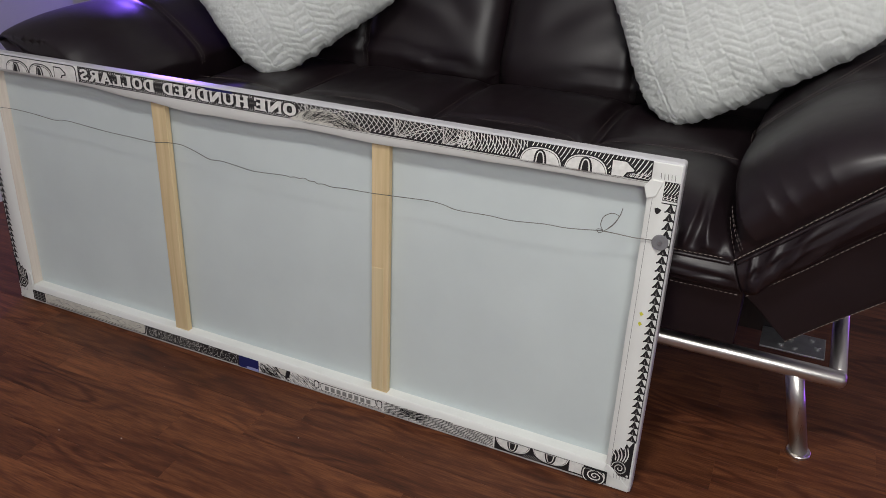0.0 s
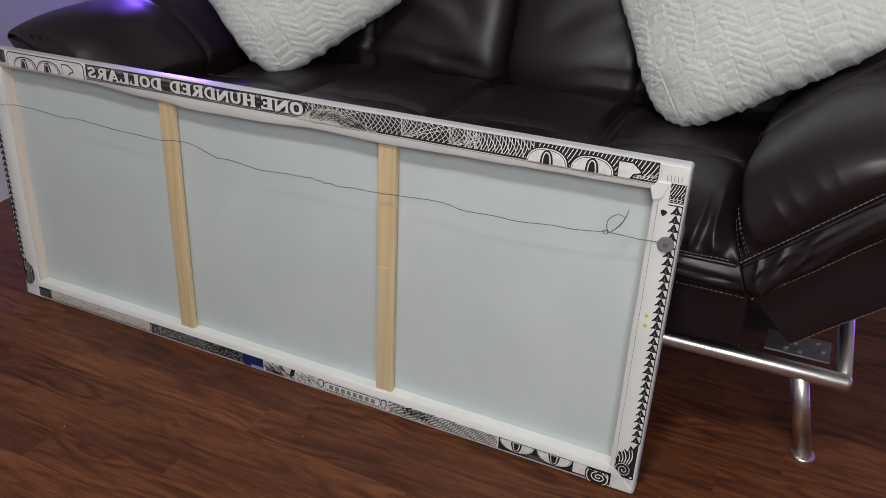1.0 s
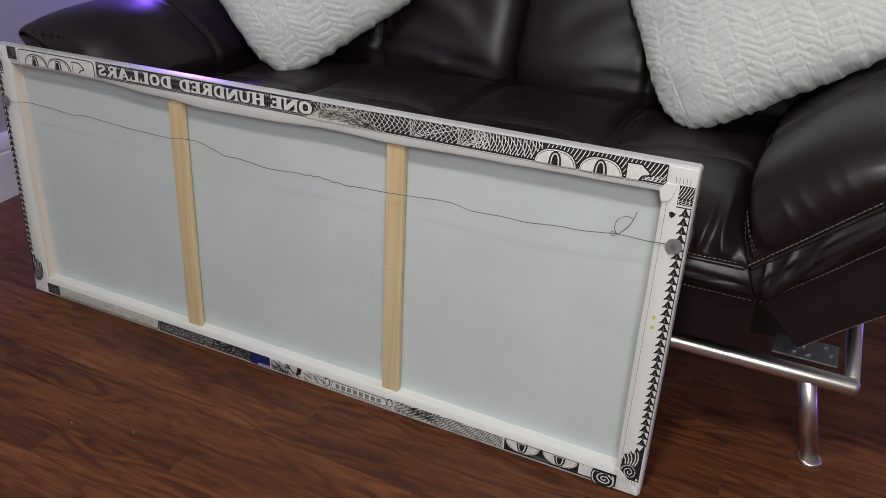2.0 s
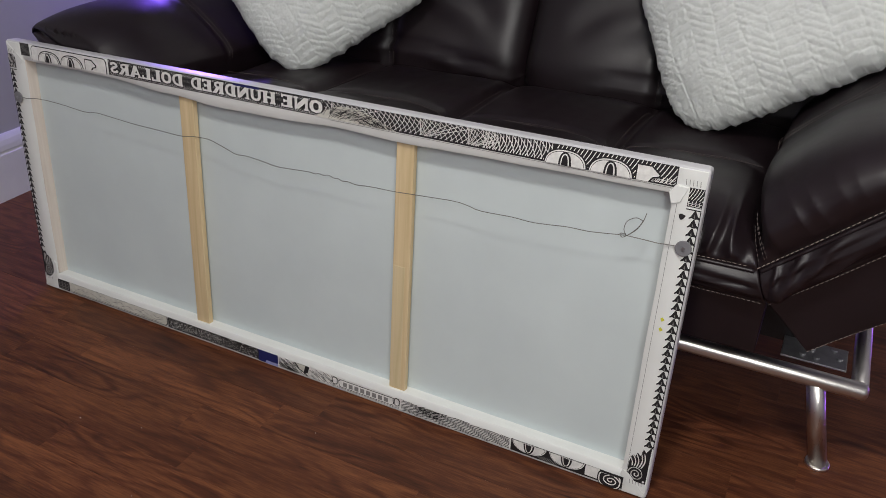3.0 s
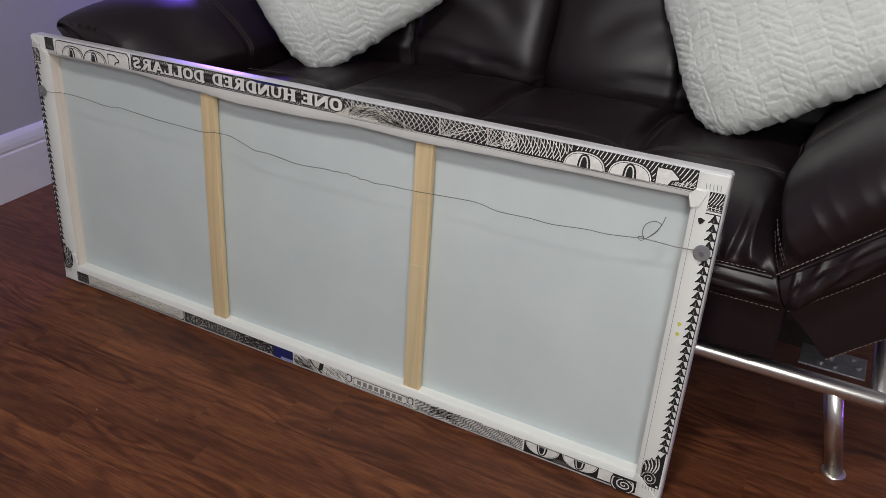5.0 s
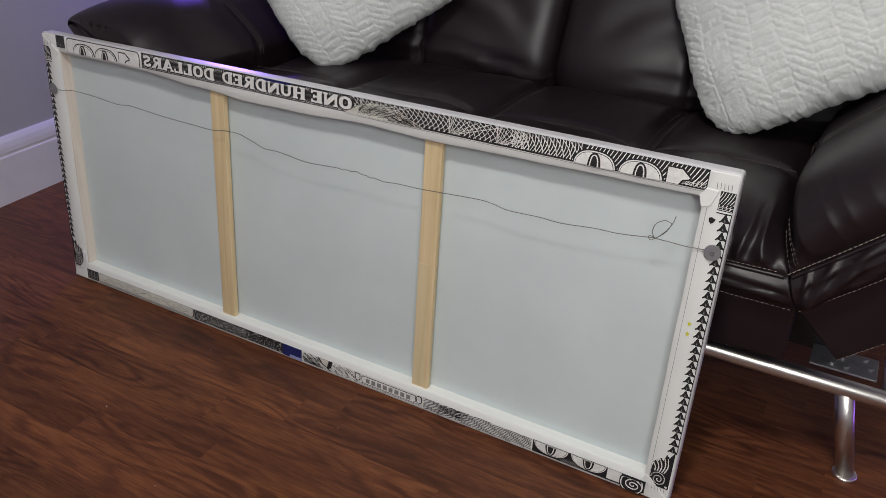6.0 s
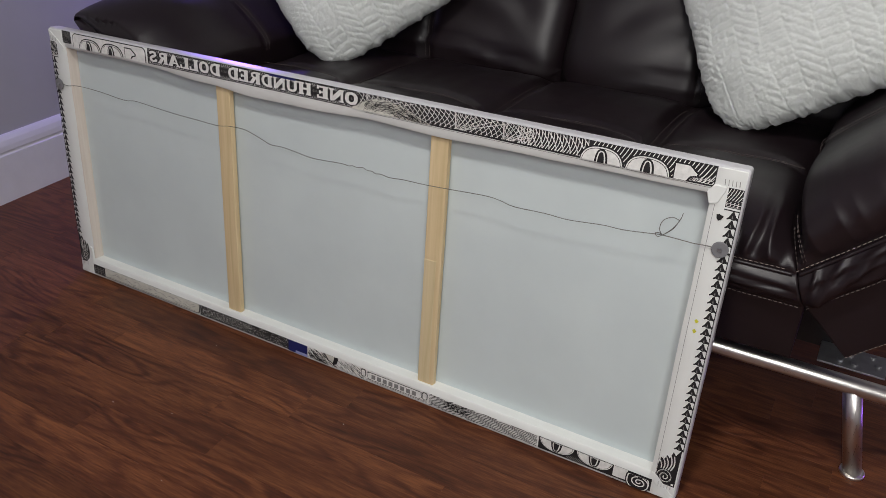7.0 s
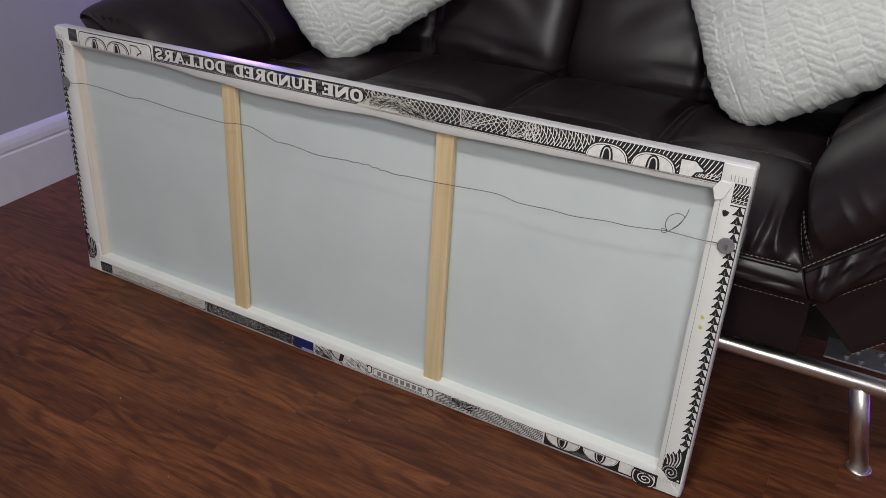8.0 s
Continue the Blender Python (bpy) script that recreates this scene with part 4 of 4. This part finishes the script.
for k in range(8):
    x = 0.1310 + 0.0140 * k
    flat("lettering_bar", rect(x, x + 0.0095, B0 + 0.0088, B1 - 0.0068), P_GREY, "bottom", 4)
for x in (0.104, 0.252):
    flat("banner_scroll", rounded(x, x + 0.013, B0 + 0.007, B1 - 0.001, 0.005), P_DARK, "bottom", 2)
    flat("banner_scroll", rounded(x + 0.0018, x + 0.0112, B0 + 0.0085, B1 - 0.0028, 0.004), P_LIGHT, "bottom", 3)
flat("print_panel", rect(0.5050, 0.7190, B0, B1), P_DARK, "bottom", 0)
engrave("print_line_work", slanted(0.560, 0.600, B0, B0 + 0.012, 0.0030, 0.006, 0.0), P_GREY, "bottom", 1, 0.0010, within(0.562, 0.598, B0, B0 + 0.010))
flat("print_panel", rect(0.6500, 0.6760, B0 + 0.0035, B1), P_LIGHT, "bottom", 1)
for cx in (0.5415, 0.6145):
    numeral_zero("bottom", cx, 0.0400, 0.0365, 0.0300, B0 + 0.0004, B1 + 0.0005)
for rr, mat, layer in ((0.0200, P_DARK, 9), (0.0180, P_LIGHT, 10), (0.0160, P_DARK, 11)):
    flat("print_swirl", oval_cut(0.6965, 0.0225, rr * 1.12, rr, B0, B1), mat, "bottom", layer)
curl = [(0.699 + (0.0150 - 0.00032 * k) * math.cos(k * 0.30) * 1.1, 0.0220 + (0.0125 - 0.00027 * k) * math.sin(k * 0.30)) for k in range(44)]
engrave("print_curl", [curl], P_LIGHT, "bottom", 12, 0.0022, within(0.675, 0.7185, B0, B1))

# side borders: rows of pointed leaves, an ornament below and a hatched block above
for side, flap in ((1, "right"), (-1, "left")):
    def sx(u):
        return side * (W2 - u)
    x0, x1 = sorted((sx(0.0250), sx(0.0030)))
    flat("print_block", rect(x0, x1, 0.5495, 0.5795), P_DARK, flap, 0)
    field = within(x0, x1, 0.5495, 0.5795)
    engrave("print_line_work", slanted(x0, x1, 0.5600, 0.5795, 0.0042, 0.009, 0.001), P_LIGHT, flap, 1, 0.0010, field)
    engrave("print_scrawl", [scrawl(x0, x1, z, 0.0020, 0.0052) for z in (0.5530, 0.5570)], P_LIGHT, flap, 1, 0.0008, field)
    flat("print_block", rect(sx(0.0255), sx(0.0030), 0.5448, 0.5466), P_DARK, flap, 0)
    xa, xb = sorted((sx(0.0390), sx(0.0050)))
    flat("print_ornament", rect(xa, xb, 0.0330, 0.0700), P_DARK, flap, 0)
    leaf_shape = [(0.039, 0.069), (0.036, 0.086), (0.031, 0.083), (0.027, 0.094), (0.022, 0.089), (0.018, 0.104), (0.013, 0.098), (0.005, 0.114), (0.005, 0.069)]
    flat("print_ornament", [(sx(u), z) for u, z in leaf_shape], P_DARK, flap, 0)
    fronds = [[(sx(u0 + (0.010 - 0.012 * f) * k / 6 - 0.004 * math.sin(math.pi * k / 6)), 0.064 + (0.020 + 0.012 * f) * k / 6) for k in range(7)] for u0, f in ((0.033, 0.1), (0.029, 0.4), (0.025, 0.6), (0.021, 0.9), (0.017, 1.0))]
    engrave("print_frond", fronds, P_LIGHT, flap, 1, 0.0024)
    engrave("print_frond", [[(x + 0.0012, z) for x, z in path] for path in fronds], P_DARK, flap, 2, 0.0006)
    curl = [(sx(0.0240 + (0.0135 - 0.00029 * k) * math.cos(k * 0.32)), 0.0500 + (0.0150 - 0.00032 * k) * math.sin(k * 0.32)) for k in range(43)]
    engrave("print_curl", [curl], P_LIGHT, flap, 3, 0.0018, within(xa, xb, 0.0335, 0.0700))
    engrave("print_curl", [curl[:30]], P_DARK, flap, 4, 0.0005, within(xa, xb, 0.0335, 0.0700))
    flat("print_dot", oval_cut(sx(0.0090), 0.0380, 0.0022, 0.0022, steps=14), P_LIGHT, flap, 2)
    count, z0, z1 = 31, 0.110, 0.545
    pitch = (z1 - z0) / count
    tooth = None
    for k in range(count):
        if tooth is None:
            bm = bmesh.new()
            dark = [(0.0030, 0.0), (0.0060, 0.0016), (0.0100, 0.0004), (0.0150, 0.0020), (0.0185, 0.0), (0.0196, 0.0016), (0.0165, 0.0048), (0.0140, 0.0100), (0.0122, 0.0138), (0.0102, 0.0141), (0.0086, 0.0105), (0.0062, 0.0058), (0.0030, 0.0034)]
            y = -0.0024
            bm.faces.new([bm.verts.new((-side * u, y, z)) for u, z in dark])
            for f in bm.faces:
                f.normal_update()
                if f.normal.y > 0:
                    f.normal_flip()
            g = bm.faces.new([bm.verts.new((-side * u, y - 0.0006, z)) for u, z in ((0.0098, 0.0024), (0.0122, 0.0032), (0.0114, 0.0085))])
            g.normal_update()
            if g.normal.y > 0:
                g.normal_flip()
            g.material_index = 1
            tooth = part("leaf_print", bm, [P_DARK, P_GREY], flaps[flap])
            ob = tooth
        else:
            ob = new("leaf_print", tooth.data)
            ob.parent = flaps[flap]
        ob.location = (side * W2, 0, z0 + pitch * k)
    flat("print_line", rect(sx(0.0040), sx(0.0028), z0, z1), P_DARK, flap, 0)
    if side > 0:
        flat("fold_line", rect(sx(0.0402), sx(0.0396), 0.04, 0.55), P_GREY, flap, 0)
        for z in (0.356, 0.338):
            flat("yellow_mark", [(sx(0.029), z - 0.004), (sx(0.025), z), (sx(0.029), z + 0.004), (sx(0.032), z + 0.001)], M_YELLOW, flap, 1)
        flat("print_mark", [(sx(0.0330), 0.5300), (sx(0.0300), 0.5265), (sx(0.0265), 0.5290), (sx(0.0235), 0.5345), (sx(0.0300), 0.5372), (sx(0.0340), 0.5355)], P_DARK, flap, 1)

# folded corners with crop ticks
for sx_, sz_ in ((1, 1), (-1, 1), (1, -1), (-1, -1)):
    cx, cz = sx_ * W2, (H if sz_ > 0 else 0.0)
    bm = bmesh.new()
    pts = [(0.004, 0.004), (0.050, 0.040), (0.046, 0.050), (0.036, 0.046), (0.004, 0.012)]
    lo = [bm.verts.new((cx - sx_ * u, -0.0018, cz - sz_ * w)) for u, w in pts]
    hi = [bm.verts.new((cx - sx_ * u * 0.99 - sx_ * 0.0005, -0.0034, cz - sz_ * w * 0.985)) for u, w in pts]
    bm.faces.new(lo)
    bm.faces.new(hi)
    for k in range(5):
        bm.faces.new((lo[k], lo[(k + 1) % 5], hi[(k + 1) % 5], hi[k]))
    bmesh.ops.recalc_face_normals(bm, faces=bm.faces)
    if (sx_, sz_) == (1, 1):
        bm.free()
        corner = flaps["right"]
    else:
        corner = part("corner_fold", bm, M_CANVAS, canvas, "folded white canvas corner")
    for k in range(5):
        u = 0.010 + 0.0052 * k
        bm = bmesh.new()
        z = cz - sz_ * 0.027
        bm.faces.new([bm.verts.new((cx - sx_ * (u + dx), -0.0042, z + dz)) for dx, dz in ((0, 0), (0.0008, 0), (0.0016, 0.009), (0.0008, 0.009))])
        part("crop_tick", bm, P_GREY, corner)
# loose cloth end tucked over the inner corner
def tuck(pts, m):
    bm = bmesh.new()
    lo = [bm.verts.new((x, -0.0010, z)) for x, z in pts]
    cx, cz = sum(p[0] for p in pts) / len(pts), sum(p[1] for p in pts) / len(pts)
    hi = [bm.verts.new((cx + (x - cx) * 0.94, -0.0042, cz + (z - cz) * 0.94)) for x, z in pts]
    bm.faces.new(hi)
    for k in range(len(pts)):
        j = (k + 1) % len(pts)
        bm.faces.new((lo[k], lo[j], hi[j], hi[k]))
    bmesh.ops.recalc_face_normals(bm, faces=bm.faces)
    return part("tucked_cloth", bm, m, canvas, "tucked end of white canvas")


tuck([(0.7158, 0.5797), (0.7353, 0.5790), (0.7344, 0.5753), (0.7266, 0.5540), (0.7136, 0.5490), (0.7118, 0.5539), (0.7076, 0.5672)], M_CANVAS)
tuck([(-W2 + u, z) for u, z in ((0.038, 0.044), (0.054, 0.047), (0.053, 0.078), (0.047, 0.082))], M_CANVAS)

# hanging wire with its two washers
WIRE = [(-0.735, 0.4885), (-0.714, 0.4853), (-0.678, 0.4913), (-0.641, 0.4925), (-0.586, 0.4905), (-0.542, 0.4869), (-0.515, 0.4866), (-0.489, 0.4900), (-0.446, 0.4878), (-0.380, 0.4840), (-0.316, 0.4828), (-0.254, 0.4817), (-0.223, 0.4864), (-0.186, 0.4879),
        (-0.164, 0.4841), (-0.1355, 0.4760), (-0.114, 0.4700), (-0.086, 0.4712), (-0.051, 0.4682), (-0.011, 0.4645), (0.0555, 0.4687), (0.071, 0.4677), (0.081, 0.4699), (0.091, 0.4689), (0.103, 0.4714), (0.113, 0.4682), (0.125, 0.4688), (0.1315, 0.4658), (0.144, 0.4675), (0.162, 0.4652), (0.192, 0.4678),
        (0.239, 0.4691), (0.296, 0.4729), (0.356, 0.4769), (0.383, 0.4752), (0.410, 0.4706), (0.466, 0.4726), (0.506, 0.4718), (0.563, 0.4777), (0.600, 0.4787), (0.6545, 0.4860)]


def spline(points, per=6):
    pts = [Vector(p) for p in points]
    out = []
    for i in range(len(pts) - 1):
        p0, p1, p2, p3 = pts[max(0, i - 1)], pts[i], pts[i + 1], pts[min(len(pts) - 1, i + 2)]
        for j in range(per):
            t = j / per
            out.append(0.5 * ((2 * p1) + (p2 - p0) * t + (2 * p0 - 5 * p1 + 4 * p2 - p3) * t * t + (3 * p1 - p0 - 3 * p2 + p3) * t ** 3))
    out.append(pts[-1])
    return out


hang = part("hanging_wire", tube(bmesh.new(), spline([(x, -0.0065 - (0.004 if abs(x) < 0.7 else 0), z) for x, z in WIRE]), 0.00062, 6), M_WIRE, canvas, "thin braided steel hanging wire", smooth=True)
LOOP = [(0.6619, 0.4893), (0.6518, 0.4819), (0.6473, 0.4873), (0.6540, 0.4891), (0.6580, 0.4864), (0.6528, 0.4963), (0.6556, 0.5102), (0.6670, 0.5187), (0.6757, 0.5181), (0.6789, 0.5144), (0.6719, 0.5014), (0.6611, 0.4891), (0.6725, 0.5008), (0.6801, 0.5174), (0.6823, 0.5281)]
part("wire_loop", tube(bmesh.new(), spline([(x, -0.010 - 0.004 * math.sin(math.pi * k / 14), z) for k, (x, z) in enumerate(LOOP)]), 0.00060, 6), M_WIRE, hang, smooth=True)
part("wire_tail", tube(bmesh.new(), spline([(0.6544, -0.010, 0.4859), (0.6782, -0.008, 0.4848), (0.7042, -0.006, 0.4834), (0.7210, -0.005, 0.4843), (0.7400, -0.005, 0.4850)]), 0.00075, 6), M_WIRE, hang, smooth=True)
for x, z in ((0.7441, 0.4835), (-0.7420, 0.4840)):
    washer = part("washer", disc(bmesh.new(), (x, -0.0055, z), (0, 1, 0), 0.0126, 0.003, 32), M_DISC, canvas, "round grey washer holding the wire", smooth=False)
    part("screw", disc(bmesh.new(), (x, -0.0078, z), (0, 1, 0), 0.0032, 0.002, 14), M_STEEL, washer)


# ---- plush pillows ----
def plush_material():
    mat, nt, b = nodes_of("white_plush")
    v = coords(nt)
    nt.links.new(ramp(nt, noise_tex(nt, v, 40, 5), [(0.3, (0.64, 0.665, 0.635)), (0.7, (0.72, 0.745, 0.715))]), b.inputs["Base Color"])
    b.inputs["Roughness"].default_value = 1.0
    b.inputs["Specular IOR Level"].default_value = 0.1
    b.inputs["Sheen Weight"].default_value = 0.3
    n1 = bump(nt, b, noise_tex(nt, v, 420, 4, 0.7), 0.5, 0.002)
    bump(nt, b, noise_tex(nt, v, 150, 4, 0.6), 0.28, 0.003, n1)
    return mat


M_PLUSH = plush_material()


def plush_pile(ob, seed, count=42000):
    # short soft fibres standing out of the cloth
    me = ob.data
    r = np.random.RandomState(seed)
    pick = r.randint(0, len(me.polygons), count)
    centre, normal = np.empty(len(me.polygons) * 3), np.empty(len(me.polygons) * 3)
    me.polygons.foreach_get("center", centre)
    me.polygons.foreach_get("normal", normal)
    c, n = centre.reshape(-1, 3)[pick], normal.reshape(-1, 3)[pick]
    side = np.cross(n, r.normal(size=(count, 3)))
    side /= np.linalg.norm(side, axis=1, keepdims=True) + 1e-9
    lean = np.cross(n, side)
    length = r.uniform(0.0018, 0.0036, (count, 1))
    tip = c + (n * 0.42 + lean * r.uniform(0.4, 1.0, (count, 1))) * length
    base = c - n * 0.0008
    verts = np.stack([base - side * 0.0006, base + side * 0.0006, tip], axis=1).reshape(-1, 3)
    pile = bpy.data.meshes.new("plush_nap")
    pile.from_pydata(verts.tolist(), [], np.arange(count * 3).reshape(-1, 3).tolist())
    pile.materials.append(M_PLUSH)
    o = new("plush_nap", pile)
    o.parent = ob
    tagged(o, kind="stuff")


def pillow(m, seed, turn, label):
    half, thick, n = 0.25, 0.090, 280
    bm = bmesh.new()
    layers = []
    for side in (1, -1):
        rows = []
        for i in range(n + 1):
            row = []
            for j in range(n + 1):
                u, v = -1 + 2 * i / n, -1 + 2 * j / n
                # square to rounded-square map
                k = 0.55
                x = u * math.sqrt(1 - k * v * v / 2 * abs(v) ** 3)
                y = v * math.sqrt(1 - k * u * u / 2 * abs(u) ** 3)
                edge = max(0.0, (1 - abs(u) ** 2.6) * (1 - abs(v) ** 2.6))
                z = side * thick * edge ** 0.42
                px, py = x * half, y * half
                # pillow edges draw in slightly between corners
                px *= 1 - 0.035 * (1 - v * v)
                py *= 1 - 0.035 * (1 - u * u)
                a, b = (px, py) if turn else (py, px)
                # herringbone of plush ribs
                wob = 0.006 * noise.noise(Vector((a * 14 + seed, b * 14, side)))
                col = (a + wob) / 0.046
                c = math.floor(col)
                inner = abs(col - c - 0.5) * 2
                run = b + (0.85 * (a - c * 0.046) if c % 2 else 0.04 * a) + 0.004 * noise.noise(Vector((a * 40, b * 40, seed))) + 0.006 * (c % 3)
                rib = abs(math.sin(math.pi * run / 0.0165)) ** 0.45
                depth = 0.5 + 0.5 * noise.noise(Vector((a * 9, b * 9, seed + 7)))
                relief = -0.0046 * (1 - rib) * depth - 0.0011 * smoothstep(0.86, 1.0, inner)
                fuzz = 0.0013 * noise.noise(Vector((px * 210, py * 210, seed))) + 0.0018 * noise.noise(Vector((px * 75, py * 75, seed + 2))) + 0.006 * noise.noise(Vector((px * 12, py * 12, seed + 4)))
                f = smoothstep(0.0, 0.12, edge)
                z += side * ((relief + fuzz) * (0.25 + 0.75 * f))
                ragged = (1 - f) * (0.0052 * noise.noise(Vector((px * 60, py * 60, seed + 9))) + 0.0022 * noise.noise(Vector((px * 240, py * 240, seed))))
                row.append(bm.verts.new((px * (1 + ragged * 4), py * (1 + ragged * 4), z)))
            rows.append(row)
        for i in range(n):
            for j in range(n):
                q = (rows[i][j], rows[i + 1][j], rows[i + 1][j + 1], rows[i][j + 1])
                bm.faces.new(q if side > 0 else q[::-1])
        layers.append(rows)
    bmesh.ops.remove_doubles(bm, verts=bm.verts, dist=0.0004)
    ob = part("throw_pillow", bm, M_PLUSH, None, smooth=True)
    ob.matrix_basis = m
    plush_pile(ob, int(seed * 10))
    return tagged(ob, label, "pillow", "pillows on the sofa")


pillow(pose(-0.285, 0.598, 0.762, 61.4, -27.9, 44.3), 1.3, True, "white plush throw pillow with herringbone ribs propped on the sofa")
pillow(pose(0.735, 0.615, 0.773, 59.6, -33.4, -2.1), 5.1, True, "white plush throw pillow with herringbone ribs resting on the armrest")


# ---- wall outlet behind the armrest ----
outlet = thing("wall_outlet", pose(wl, 0.850, 0.513), "white wall outlet plate with two sockets on the grey wall", "outlet")
M_WHITE = plain("white_plastic", (0.75, 0.76, 0.80), 0.35, 0.0, 0.0, 40, 0.03)
part("plate", box(bmesh.new(), 0.0, 0.006, -0.035, 0.035, 0.0, 0.115, 0.002), M_WHITE, outlet)
for z in (0.034, 0.081):
    socket = part("socket", box(bmesh.new(), 0.0045, 0.0075, -0.016, 0.016, z - 0.014, z + 0.014, 0.0012), M_WHITE, outlet)
    for y in (-0.006, 0.006):
        part("slot", box(bmesh.new(), 0.0072, 0.0079, y - 0.001, y + 0.001, z - 0.004, z + 0.005), M_BLACK, socket)

# ---- crumbs of dust on the floor ----
bm = bmesh.new()
dust_rng = random.Random(8)
for k in range(11):
    r = bmesh.ops.create_icosphere(bm, subdivisions=1, radius=dust_rng.uniform(0.0005, 0.0010))
    x, y = dust_rng.uniform(-0.5, 0.5), dust_rng.uniform(-0.75, -0.06)
    for v in r["verts"]:
        v.co += Vector((x, y, 0.0008))
tagged(part("dust", bm, M_EDGE), "tiny pale dust specks scattered on the floor", "dust", kind="stuff")


# ---- floor planks ----
PLANK_W = 0.078
rng = random.Random(4)


def plank_mesh(length):
    bm = box(bmesh.new(), 0, length, 0, PLANK_W - 0.0001, -0.006, 0.0, 0.00015, 1)
    return mesh_of("floor_board", bm, M_FLOOR)


kinds = [plank_mesh(v) for v in (0.38, 0.50, 0.62, 0.74)]
lengths = (0.38, 0.50, 0.62, 0.74)
rest = bmesh.new()
y = wf
row = 0
# one row joint lies 0.087 in front of the canvas
y = -0.087 - PLANK_W * round((-0.087 - wf) / PLANK_W)
while y < wb:
    x, first = wl, True
    while x < wr:
        k = rng.randrange(4)
        run = lengths[k] if not first else lengths[k] * rng.uniform(0.25, 1.0)
        run = min(run, wr - x)
        if x < 1.75 and -1.05 < y < 0.95 and run == lengths[k]:
            ob = new("floor_board", kinds[k])
            ob.parent = floor
            ob.location = (x, y, 0)
        else:
            box(rest, x, x + run - 0.0002, max(y, wf), min(y + PLANK_W, wb) - 0.0002, -0.006, 0.0)
        x, first = x + run, False
    y += PLANK_W
tagged(part("floor_boards", rest, M_FLOOR, floor), kind="stuff")
